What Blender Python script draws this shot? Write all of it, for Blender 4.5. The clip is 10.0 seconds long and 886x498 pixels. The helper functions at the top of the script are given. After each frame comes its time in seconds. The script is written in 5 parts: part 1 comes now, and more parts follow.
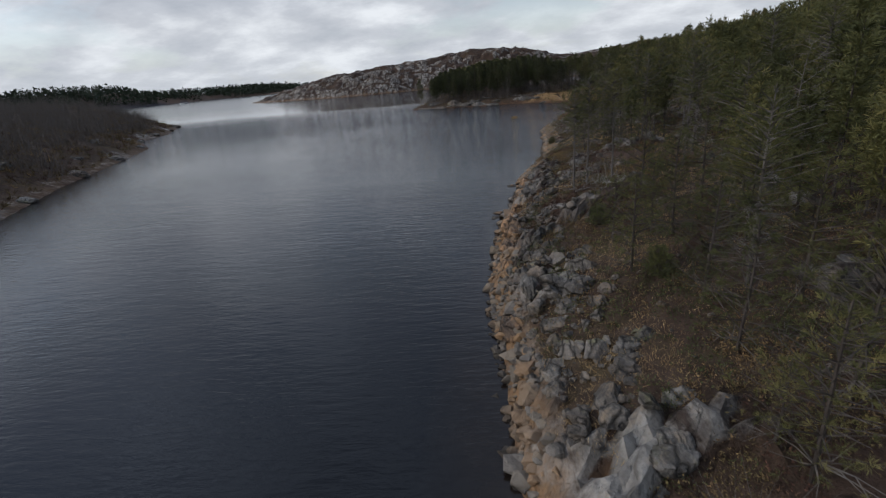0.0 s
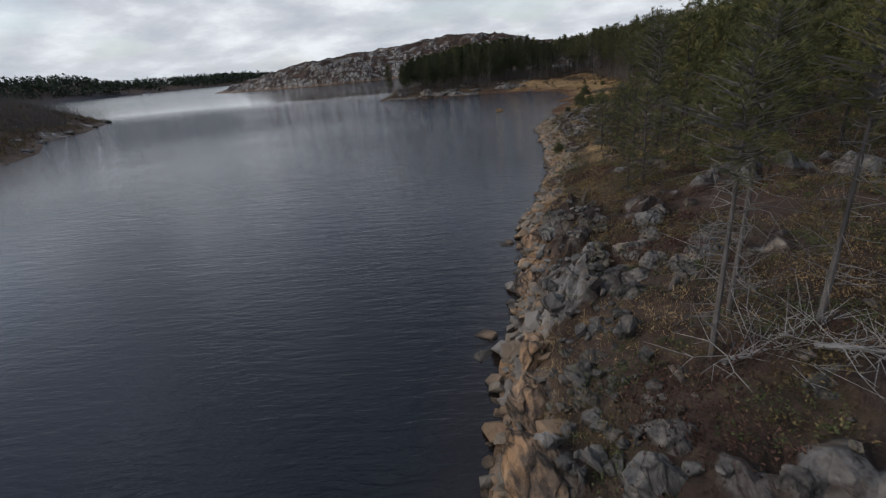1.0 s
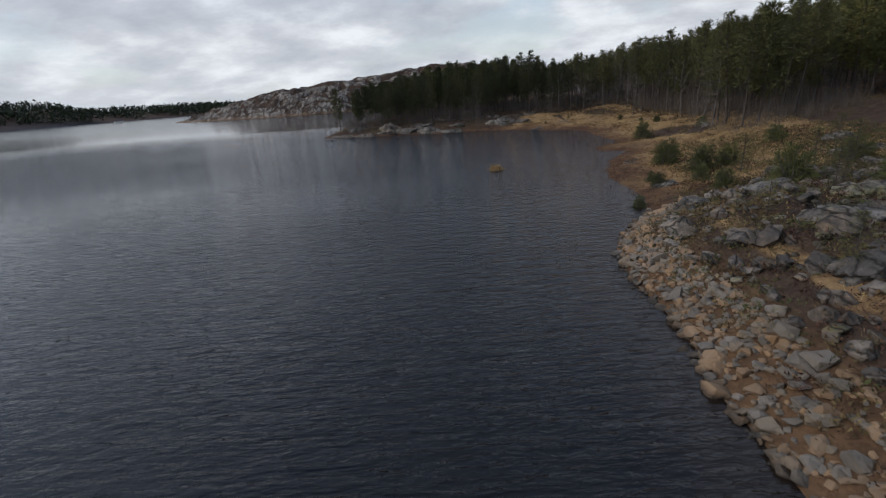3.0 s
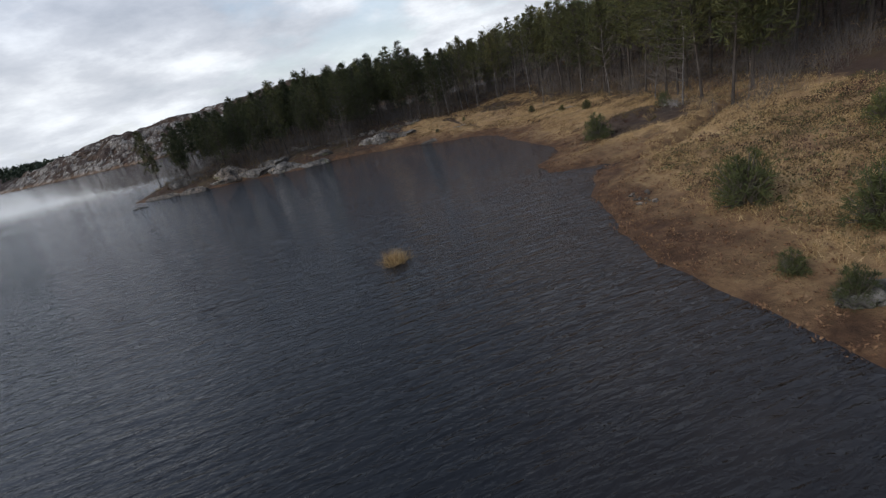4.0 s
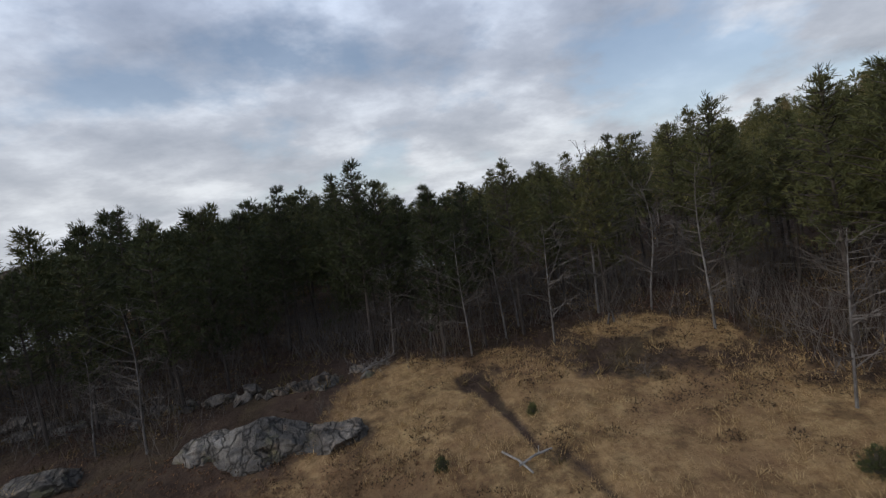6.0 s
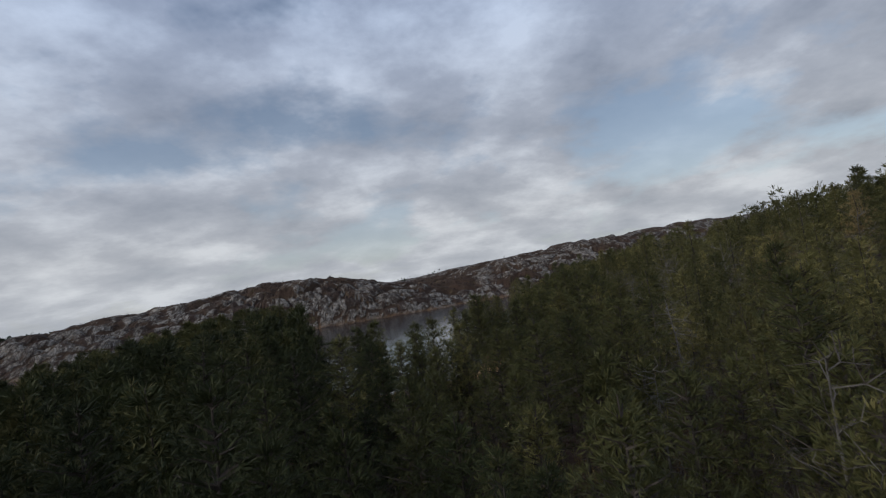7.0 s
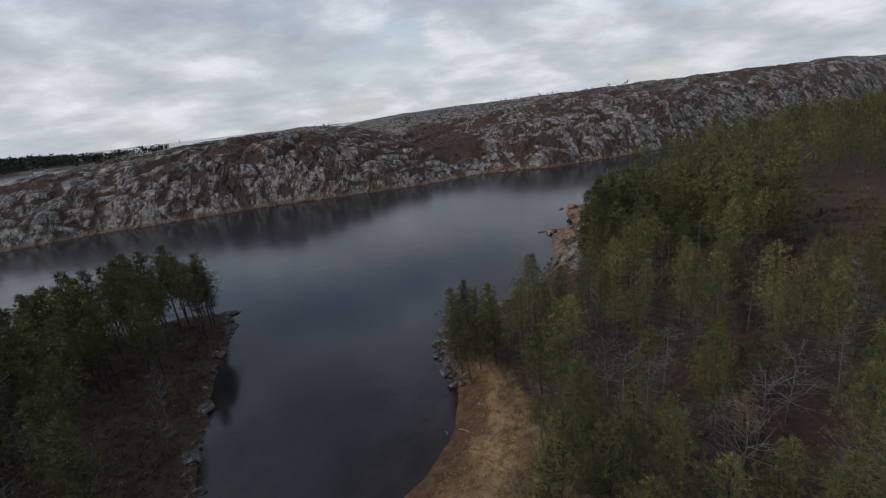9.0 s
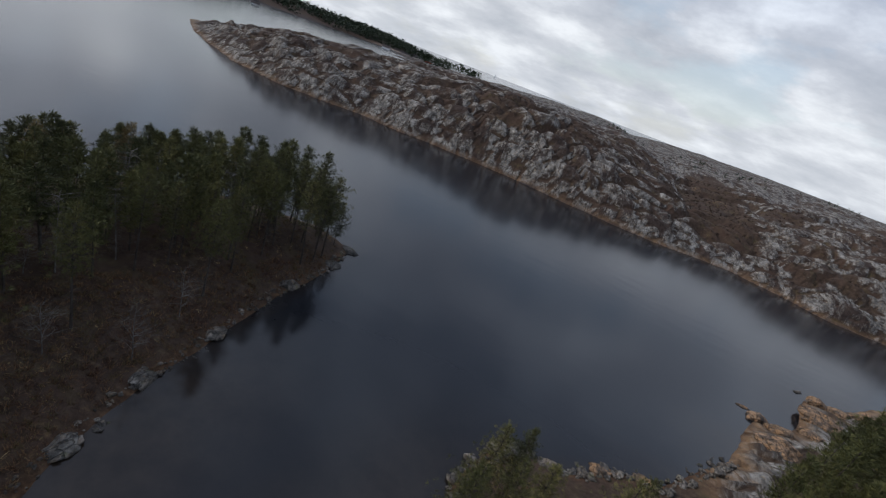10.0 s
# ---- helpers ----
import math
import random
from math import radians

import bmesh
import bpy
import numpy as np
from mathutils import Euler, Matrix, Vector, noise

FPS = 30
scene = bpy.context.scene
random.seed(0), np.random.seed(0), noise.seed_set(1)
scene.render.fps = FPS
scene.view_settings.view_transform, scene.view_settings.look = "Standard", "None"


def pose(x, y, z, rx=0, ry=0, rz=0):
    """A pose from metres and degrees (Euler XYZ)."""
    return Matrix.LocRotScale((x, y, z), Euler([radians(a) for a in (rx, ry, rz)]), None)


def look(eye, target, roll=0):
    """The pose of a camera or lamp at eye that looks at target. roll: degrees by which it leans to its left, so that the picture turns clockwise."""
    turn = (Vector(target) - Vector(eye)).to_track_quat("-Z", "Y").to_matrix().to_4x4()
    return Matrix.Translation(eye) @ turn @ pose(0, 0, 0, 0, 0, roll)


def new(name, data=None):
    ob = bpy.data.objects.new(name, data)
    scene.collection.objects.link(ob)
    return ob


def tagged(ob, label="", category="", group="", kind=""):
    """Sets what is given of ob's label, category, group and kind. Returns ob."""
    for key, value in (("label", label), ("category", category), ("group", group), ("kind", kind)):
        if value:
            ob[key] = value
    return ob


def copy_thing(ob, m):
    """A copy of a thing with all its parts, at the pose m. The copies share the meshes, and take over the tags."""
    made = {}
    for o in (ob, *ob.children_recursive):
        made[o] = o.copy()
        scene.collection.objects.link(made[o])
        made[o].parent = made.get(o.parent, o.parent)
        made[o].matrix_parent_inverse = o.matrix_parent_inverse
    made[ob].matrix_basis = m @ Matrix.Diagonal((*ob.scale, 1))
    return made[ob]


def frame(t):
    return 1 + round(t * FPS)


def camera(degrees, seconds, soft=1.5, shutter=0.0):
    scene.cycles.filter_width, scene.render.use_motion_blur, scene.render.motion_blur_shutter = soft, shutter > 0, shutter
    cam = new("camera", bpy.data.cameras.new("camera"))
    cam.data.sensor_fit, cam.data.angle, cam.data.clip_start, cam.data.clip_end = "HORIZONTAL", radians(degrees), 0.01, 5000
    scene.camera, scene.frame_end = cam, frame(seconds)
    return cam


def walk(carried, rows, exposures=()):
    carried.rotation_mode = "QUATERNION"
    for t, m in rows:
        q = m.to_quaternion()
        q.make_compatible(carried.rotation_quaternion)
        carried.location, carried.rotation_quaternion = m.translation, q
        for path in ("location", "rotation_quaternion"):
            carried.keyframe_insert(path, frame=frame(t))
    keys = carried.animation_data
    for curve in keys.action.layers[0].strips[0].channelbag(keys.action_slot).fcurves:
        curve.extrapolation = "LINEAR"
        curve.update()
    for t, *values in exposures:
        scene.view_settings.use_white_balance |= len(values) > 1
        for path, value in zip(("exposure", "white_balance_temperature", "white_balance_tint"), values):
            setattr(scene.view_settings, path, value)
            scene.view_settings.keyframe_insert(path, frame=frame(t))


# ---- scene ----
cam = camera(87.7, 10.0, soft=1.2, shutter=0.04)
SKY, SUN = 0.96, 0.95
EXPOSURES = [(0, 0.3), (1.0, 0.35), (2.5, 0.3), (4.5, 0.6), (5.5, 0.42), (6.2, 0.15), (7.5, -0.15), (8.0, -0.1), (9.0, 0.2), (10.0, 0.4)]
PATH = [
    (0, (2.506, 0.755, 7.363), (2.352, 2.62, 6.658), -5.2),
    (0.5, (2.959, 8.148, 6.967), (2.802, 9.997, 6.221), -5.3),
    (1, (3.185, 15.209, 6.544), (3.107, 17.061, 5.792), -5.4),
    (1.5, (3.504, 22.696, 5.978), (3.519, 24.568, 5.273), -5.0),
    (2, (4.11, 30.063, 5.452), (4.112, 31.957, 4.809), -4.1),
    (2.5, (4.78, 37.683, 5.123), (4.749, 39.578, 4.482), -3.5),
    (2.7, (5.111, 40.922, 4.995), (5.07, 42.816, 4.355), -3.6),
    (3.8, (7.626, 58.576, 5.167), (7.872, 60.455, 4.526), -12.3),
    (4, (8.021, 61.966, 5.142), (8.411, 63.807, 4.464), -13.1),
    (4.2, (8.62, 65.443, 5.166), (9.107, 67.254, 4.471), -13.1),
    (4.5, (9.525, 70.511, 5.063), (10.076, 72.322, 4.417), -12.0),
    (5, (11.684, 78.672, 5.484), (12.226, 80.506, 4.899), -11.0),
    (5.5, (14.181, 86.952, 6.068), (14.737, 88.83, 5.663), -8.7),
    (5.7, (15.434, 90.288, 6.605), (15.976, 92.184, 6.272), -8.1),
    (6, (16.945, 94.93, 6.849), (17.521, 96.841, 6.723), -8.1),
    (6.2, (18.311, 97.969, 7.133), (18.888, 99.884, 7.141), -7.9),
    (7.3, (22.56, 109.725, 13.339), (23.16, 111.628, 13.473), -8.6),
    (7.5, (24.169, 112.402, 15.051), (24.74, 114.318, 15.082), -8.5),
    (8, (27.841, 118.989, 18.194), (28.359, 120.913, 18.022), -8.7),
    (8.5, (31.507, 125.947, 20.797), (32.01, 127.846, 20.423), -8.8),
    (9, (35.122, 132.935, 22.864), (35.568, 134.797, 22.287), -6.5),
    (9.5, (38.839, 139.761, 24.332), (38.961, 141.66, 23.718), 8.1),
    (10, (41.883, 147.304, 25.261), (41.48, 149.119, 24.525), 21.2),
]
walk(cam, [(t, look(eye, target, roll)) for t, eye, target, roll in PATH], EXPOSURES)


# ---- light ----
world = bpy.data.worlds.new("overcast_sky")
scene.world = world
world.use_nodes = True
SUN_EL, SUN_AZ = 30.0, -100.0


def settle(n, operation="", data_type="", blend_type="", feature="", attribute_name="", use_clamp=False):
    if data_type:
        n.data_type = data_type
    if blend_type:
        n.blend_type = blend_type
    if operation:
        n.operation = operation
    if feature:
        n.feature = feature
    if attribute_name:
        n.attribute_name = attribute_name
    if use_clamp:
        n.use_clamp = True
    return n


def wnode(kind, **props):
    return settle(world.node_tree.nodes.new(kind), **props)


def build_sky():
    nt = world.node_tree
    nt.nodes.clear()
    link = nt.links.new
    sky = wnode("ShaderNodeTexSky")
    sky.sky_type, sky.sun_disc, sky.sun_elevation, sky.sun_rotation = "NISHITA", False, radians(SUN_EL), radians(SUN_AZ)
    tint = wnode("ShaderNodeMix", data_type="RGBA", blend_type="MULTIPLY")
    tint.inputs["Factor"].default_value = 1.0
    tint.inputs["B"].default_value = (0.11, 0.11, 0.11, 1)
    link(sky.outputs["Color"], tint.inputs["A"])
    tc = wnode("ShaderNodeTexCoord")
    sep = wnode("ShaderNodeSeparateXYZ")
    link(tc.outputs["Generated"], sep.inputs[0])
    up = wnode("ShaderNodeMath", operation="MAXIMUM")
    up.inputs[1].default_value = 0.0
    link(sep.outputs["Z"], up.inputs[0])
    add = wnode("ShaderNodeMath", operation="ADD")
    add.inputs[1].default_value = 0.30
    link(up.outputs[0], add.inputs[0])
    comb = wnode("ShaderNodeCombineXYZ")
    for axis in "XY":
        div = wnode("ShaderNodeMath", operation="DIVIDE")
        link(sep.outputs[axis], div.inputs[0])
        link(add.outputs[0], div.inputs[1])
        link(div.outputs[0], comb.inputs[axis])

    def cloud_noise(scale, detail, distortion, seed, stretch):
        mp = wnode("ShaderNodeMapping")
        mp.inputs["Location"].default_value = (seed, seed * 0.7, seed * 0.3)
        mp.inputs["Scale"].default_value = (1.0, stretch, 1.0)
        mp.inputs["Rotation"].default_value = (0, 0, radians(12))
        link(comb.outputs[0], mp.inputs["Vector"])
        nz = wnode("ShaderNodeTexNoise")
        nz.inputs["Scale"].default_value = scale
        nz.inputs["Detail"].default_value = detail
        nz.inputs["Distortion"].default_value = distortion
        nz.inputs["Roughness"].default_value = 0.57
        link(mp.outputs[0], nz.inputs["Vector"])
        return nz.outputs["Fac"]

    def ramp(src, stops):
        r = wnode("ShaderNodeValToRGB")
        el = r.color_ramp.elements
        while len(el) < len(stops):
            el.new(0.5)
        for e, (p, c) in zip(el, stops):
            e.position, e.color = p, (*c, 1)
        link(src, r.inputs["Fac"])
        return r.outputs["Color"]

    thin = wnode("ShaderNodeMath", operation="MULTIPLY_ADD")
    thin.inputs[1].default_value = -0.13
    link(up.outputs[0], thin.inputs[0])
    link(cloud_noise(1.45, 6, 0.0, 3.1, 1.0), thin.inputs[2])
    cover = ramp(thin.outputs[0], [(0.34, (0.16,) * 3), (0.45, (1, 1, 1))])
    body = ramp(cloud_noise(2.3, 7, 0.0, 11.7, 1.1), [(0.30, (0.26, 0.29, 0.345)), (0.50, (0.43, 0.455, 0.505)), (0.68, (0.72, 0.75, 0.79))])
    cool = wnode("ShaderNodeMix", data_type="RGBA", blend_type="MULTIPLY")
    cool.inputs["Factor"].default_value = 1.0
    link(body, cool.inputs["A"])
    link(ramp(up.outputs[0], [(0.12, (1, 1, 1)), (0.55, (0.80, 0.92, 1.14))]), cool.inputs["B"])
    body = cool.outputs["Result"]
    mix = wnode("ShaderNodeMix", data_type="RGBA")
    link(cover, mix.inputs["Factor"])
    link(tint.outputs["Result"], mix.inputs["A"])
    link(body, mix.inputs["B"])
    # thin bright layer towards the horizon
    hz = ramp(up.outputs[0], [(0.0, (0.75,) * 3), (0.22, (0.25,) * 3), (0.5, (0, 0, 0))])
    mix2 = wnode("ShaderNodeMix", data_type="RGBA")
    link(hz, mix2.inputs["Factor"])
    link(mix.outputs["Result"], mix2.inputs["A"])
    pale = wnode("ShaderNodeMix", data_type="RGBA")
    link(body, pale.inputs["A"])
    pale.inputs["Factor"].default_value = 0.55
    pale.inputs["B"].default_value = (0.63, 0.665, 0.71, 1)
    link(pale.outputs["Result"], mix2.inputs["B"])
    # the cloud is brighter round the hidden sun
    facing = wnode("ShaderNodeVectorMath", operation="DOT_PRODUCT")
    link(tc.outputs["Generated"], facing.inputs[0])
    facing.inputs[1].default_value = (math.sin(radians(SUN_AZ)) * math.cos(radians(SUN_EL)), math.cos(radians(SUN_AZ)) * math.cos(radians(SUN_EL)), math.sin(radians(SUN_EL)))
    glow = wnode("ShaderNodeMix", data_type="RGBA", blend_type="MULTIPLY")
    glow.inputs["Factor"].default_value = 1.0
    link(mix2.outputs["Result"], glow.inputs["A"])
    link(ramp(facing.outputs["Value"], [(0.50, (0.5, 0.5, 0.5)), (0.75, (0.72, 0.71, 0.70)), (1.0, (1.0, 0.98, 0.95))]), glow.inputs["B"])
    bg = wnode("ShaderNodeBackground")
    bg.inputs["Strength"].default_value = 2 * SKY
    link(glow.outputs["Result"], bg.inputs["Color"])
    link(bg.outputs[0], wnode("ShaderNodeOutputWorld").inputs[0])


build_sky()
sun = new("sun", bpy.data.lights.new("sun", "SUN"))
sun.data.energy, sun.data.angle, sun.data.color = SUN, radians(20), (1.0, 0.95, 0.88)
sun.matrix_world = look((0, 0, 0), (-math.sin(radians(SUN_AZ)) * math.cos(radians(SUN_EL)), -math.cos(radians(SUN_AZ)) * math.cos(radians(SUN_EL)), -math.sin(radians(SUN_EL))))


# ---- materials ----
class Mat:
    """A small wrapper that builds a procedural material."""

    def __init__(self, name, rough=0.9, spec=0.3):
        self.m = bpy.data.materials.new(name)
        self.m.use_nodes = True
        self.nt = self.m.node_tree
        self.b = self.nt.nodes["Principled BSDF"]
        self.b.inputs["Roughness"].default_value = rough
        self.b.inputs["Specular IOR Level"].default_value = spec
        self.pos = self.node("ShaderNodeTexCoord").outputs["Object"]

    def node(self, kind, **props):
        return settle(self.nt.nodes.new(kind), **props)

    def link(self, a, b):
        self.nt.links.new(a, b)

    def world_pos(self):
        self.pos = self.node("ShaderNodeNewGeometry").outputs["Position"]
        return self

    def noise(self, scale, detail=5, rough=0.6, stretch=(1, 1, 1), turn=0, distortion=0.0):
        mp = self.node("ShaderNodeMapping")
        mp.inputs["Scale"].default_value = stretch
        mp.inputs["Rotation"].default_value = (0, 0, radians(turn))
        self.link(self.pos, mp.inputs["Vector"])
        n = self.node("ShaderNodeTexNoise")
        n.inputs["Scale"].default_value, n.inputs["Detail"].default_value = scale, detail
        n.inputs["Roughness"].default_value, n.inputs["Distortion"].default_value = rough, distortion
        self.link(mp.outputs[0], n.inputs["Vector"])
        return n.outputs["Fac"]

    def voronoi(self, scale, feature="DISTANCE_TO_EDGE", stretch=(1, 1, 1), turn=0):
        mp = self.node("ShaderNodeMapping")
        mp.inputs["Scale"].default_value = stretch
        mp.inputs["Rotation"].default_value = (0, 0, radians(turn))
        self.link(self.pos, mp.inputs["Vector"])
        warp = self.node("ShaderNodeMix", data_type="RGBA", blend_type="ADD")
        warp.inputs["Factor"].default_value = 0.35
        nz = self.node("ShaderNodeTexNoise")
        nz.inputs["Scale"].default_value = scale * 1.5
        self.link(mp.outputs[0], nz.inputs["Vector"])
        self.link(mp.outputs[0], warp.inputs["A"])
        self.link(nz.outputs["Color"], warp.inputs["B"])
        n = self.node("ShaderNodeTexVoronoi", feature=feature)
        n.inputs["Scale"].default_value = scale
        self.link(warp.outputs["Result"], n.inputs["Vector"])
        return n.outputs["Distance"]

    def ramp(self, src, stops):
        r = self.node("ShaderNodeValToRGB")
        el = r.color_ramp.elements
        while len(el) < len(stops):
            el.new(0.5)
        for e, (p, c) in zip(el, stops):
            e.position = p
            e.color = (*c, 1) if isinstance(c, tuple) else (c, c, c, 1)
        self.link(src, r.inputs["Fac"])
        return r.outputs["Color"]

    def mix(self, fac, a, b, blend="MIX"):
        n = self.node("ShaderNodeMix", data_type="RGBA", blend_type=blend)
        for socket, v in (("Factor", fac), ("A", a), ("B", b)):
            if isinstance(v, tuple):
                n.inputs[socket].default_value = (*v, 1)
            elif isinstance(v, (int, float)):
                n.inputs[socket].default_value = v
            else:
                self.link(v, n.inputs[socket])
        return n.outputs["Result"]

    def math(self, op, a, b, clamp=False):
        n = self.node("ShaderNodeMath", operation=op, use_clamp=clamp)
        for i, v in enumerate((a, b)):
            if isinstance(v, (int, float)):
                n.inputs[i].default_value = v
            else:
                self.link(v, n.inputs[i])
        return n.outputs[0]

    def attr(self, name):
        return self.node("ShaderNodeAttribute", attribute_name=name).outputs["Fac"]

    def island(self):
        return self.node("ShaderNodeNewGeometry").outputs["Random Per Island"]

    def rnd(self):
        return self.node("ShaderNodeObjectInfo").outputs["Random"]

    def bump(self, src, strength=0.5, dist=0.05):
        n = self.node("ShaderNodeBump")
        n.inputs["Strength"].default_value, n.inputs["Distance"].default_value = strength, dist
        self.link(src, n.inputs["Height"])
        if self.b.inputs["Normal"].is_linked:
            self.link(self.b.inputs["Normal"].links[0].from_socket, n.inputs["Normal"])
        self.link(n.outputs[0], self.b.inputs["Normal"])

    def done(self, colour):
        if isinstance(colour, tuple):
            self.b.inputs["Base Color"].default_value = (*colour, 1)
        else:
            self.link(colour, self.b.inputs["Base Color"])
        return self.m


def granite(M, tone=1.0):
    """Fractured grey granite with lichen, streaks and iron staining."""
    c = M.ramp(M.noise(0.5, 8, 0.7), [(0.34, (0.066 * tone, 0.060 * tone, 0.054 * tone)), (0.47, (0.185 * tone, 0.165 * tone, 0.143 * tone)), (0.64, (0.40 * tone, 0.365 * tone, 0.318 * tone))])
    c = M.mix(M.ramp(M.noise(3.0, 6, 0.7), [(0.5, 0.0), (0.68, 0.65)]), c, (0.10, 0.095, 0.09))
    c = M.mix(M.ramp(M.noise(1.7, 4, 0.6, turn=40), [(0.56, 0.0), (0.7, 0.5)]), c, (0.40, 0.27, 0.15))
    return c


def make_ground():
    M = Mat("moor_ground", 0.95, 0.15).world_pos()
    heath = M.ramp(M.noise(1.6, 8, 0.75), [(0.30, (0.020, 0.013, 0.010)), (0.45, (0.050, 0.032, 0.022)), (0.58, (0.074, 0.049, 0.034)), (0.72, (0.125, 0.092, 0.056))])
    heath = M.mix(M.ramp(M.noise(0.33, 5, 0.6), [(0.54, 0.0), (0.68, 0.35)]), heath, (0.110, 0.085, 0.034))
    heath = M.mix(M.ramp(M.noise(0.21, 5, 0.6, turn=30), [(0.46, 0.0), (0.62, 0.6)]), heath, (0.070, 0.042, 0.030))
    straw = M.ramp(M.noise(2.4, 8, 0.8), [(0.28, (0.085, 0.048, 0.024)), (0.45, (0.28, 0.170, 0.078)), (0.62, (0.42, 0.28, 0.130)), (0.75, (0.52, 0.38, 0.19))])
    straw = M.mix(M.ramp(M.noise(0.25, 5, 0.65), [(0.42, 0.0), (0.62, 0.7)]), straw, (0.20, 0.115, 0.06))
    straw = M.mix(M.ramp(M.noise(0.95, 6, 0.7), [(0.48, 0.0), (0.62, 0.75)]), straw, (0.105, 0.062, 0.030))
    rock = granite(M)
    crack = M.ramp(M.voronoi(0.62, stretch=(1.0, 0.55, 0.7), turn=25), [(0.0, 0.8), (0.04, 0.3), (0.10, 0.0)])
    crack = M.math("MULTIPLY", crack, M.ramp(M.noise(0.3, 4), [(0.42, 0.15), (0.6, 1.0)]))
    rock = M.mix(crack, rock, (0.035, 0.028, 0.022))
    seam = M.ramp(M.noise(0.55, 7, 0.7, (1.6, 0.5, 0.9), 30, 0.6), [(0.40, 0.9), (0.47, 0.25), (0.53, 0.0)])
    rock = M.mix(seam, rock, (0.040, 0.027, 0.020))
    moor = M.ramp(M.noise(0.14, 7, 0.70, (1.4, 0.55, 0.8), 35, 0.9), [(0.42, 0.95), (0.47, 0.40), (0.51, 0.0)])
    rock = M.mix(moor, rock, M.ramp(M.noise(1.3, 5, 0.7), [(0.35, (0.024, 0.015, 0.012)), (0.65, (0.062, 0.040, 0.030))]))
    fine = M.noise(1.1, 8, 0.75)

    def edge(name, width=0.16):
        a = M.math("ADD", M.attr(name), M.math("MULTIPLY", M.math("SUBTRACT", fine, 0.5), 1.1))
        return M.ramp(a, [(0.5 - width / 2, 0.0), (0.5 + width / 2, 1.0)])

    c = M.mix(edge("grass", 0.3), heath, straw)
    c = M.mix(edge("rock"), c, rock)
    stain = M.math("MULTIPLY", M.attr("stain"), M.ramp(fine, [(0.35, 0.2), (0.55, 1.0)]))
    c = M.mix(stain, c, (0.25, 0.150, 0.080))
    c = M.mix(M.attr("mud"), c, M.ramp(M.noise(1.6, 8, 0.75), [(0.32, (0.036, 0.019, 0.011)), (0.50, (0.085, 0.045, 0.024)), (0.68, (0.17, 0.098, 0.050))]))
    c = M.mix(M.attr("deep"), c, (0.018, 0.022, 0.030))
    M.bump(M.math("MULTIPLY", M.noise(0.16, 6, 0.65, (1.3, 0.7, 1), 30), M.attr("rock")), 0.7, 3.0)
    M.bump(M.noise(0.9, 8, 0.7), 0.6, 0.5)
    M.bump(M.noise(7.0, 6, 0.7), 0.6, 0.09)
    M.bump(M.math("MULTIPLY", crack, M.attr("rock")), 0.5, -0.3)
    return M.done(c)


def make_stone(name, warm):
    M = Mat(name, 0.85, 0.3).world_pos()
    c = granite(M, 0.82 if warm != "mixed" else 0.75)
    pick = M.math("ADD", M.math("MULTIPLY", M.rnd(), 0.5), M.math("MULTIPLY", M.island(), 0.5)) if warm == "mixed" else M.rnd()
    warmth = M.ramp(M.island() if warm != "grey" else pick, [(0.0, (0.38, 0.22, 0.10)), (0.25, (0.28, 0.16, 0.075)), (0.5, (0.24, 0.185, 0.125)), (0.75, (0.13, 0.105, 0.08)), (1.0, (0.24, 0.20, 0.16))])
    c = M.mix({"mixed": 0.70, "orange": 0.6, "grey": 0.2}[warm], c, warmth if warm != "orange" else (0.50, 0.26, 0.105))
    sep = M.node("ShaderNodeSeparateXYZ")
    M.link(M.pos, sep.inputs[0])
    wet = M.ramp(M.math("ADD", sep.outputs["Z"], M.math("MULTIPLY", M.noise(2.0), 0.15)), [(0.10, 0.85), (0.22, 0.0)])
    c = M.mix(wet, c, (0.03, 0.024, 0.018))
    moss = M.ramp(M.noise(0.9, 6, 0.65), [(0.57, 0.0), (0.66, 0.55)])
    if warm == "grey":
        c = M.mix(moss, c, (0.16, 0.16, 0.04))
    seam = M.ramp(M.noise(1.5, 6, 0.7, (2.2, 0.7, 0.5), 25, 0.8), [(0.34, 0.85), (0.43, 0.2), (0.48, 0.0)])
    if warm != "mixed":
        c = M.mix(seam, c, (0.03, 0.025, 0.02))
        c = M.mix(M.ramp(M.noise(1.1, 7, 0.75, turn=60), [(0.44, 0.0), (0.56, 0.75)]), c, (0.055, 0.050, 0.045))
        M.bump(seam, 0.6, -0.12)
        split = M.ramp(M.voronoi(2.0, stretch=(1.0, 0.5, 0.8), turn=30), [(0.0, 0.9), (0.035, 0.35), (0.08, 0.0)])
        c = M.mix(split, c, (0.028, 0.024, 0.020))
        M.bump(split, 0.7, -0.15)
    M.bump(M.noise(3.0, 8, 0.7), 0.8, 0.2)
    M.bump(M.noise(14.0, 5, 0.7), 0.5, 0.04)
    return M.done(c)


def make_foliage(name, dark, light, gold):
    M = Mat(name, 0.75, 0.2)
    own = M.rnd()
    t = M.math("ADD", M.math("MULTIPLY", M.island(), 0.45), M.math("MULTIPLY", own, 0.55))
    c = M.ramp(t, [(0.1, dark), (0.72, light), (0.98, gold)])
    M.world_pos()
    c = M.mix(M.ramp(M.noise(0.22, 3), [(0.46, 0.0), (0.66, 0.6)]), c, M.mix(0.5, c, light, "ADD"))
    return M.done(c)


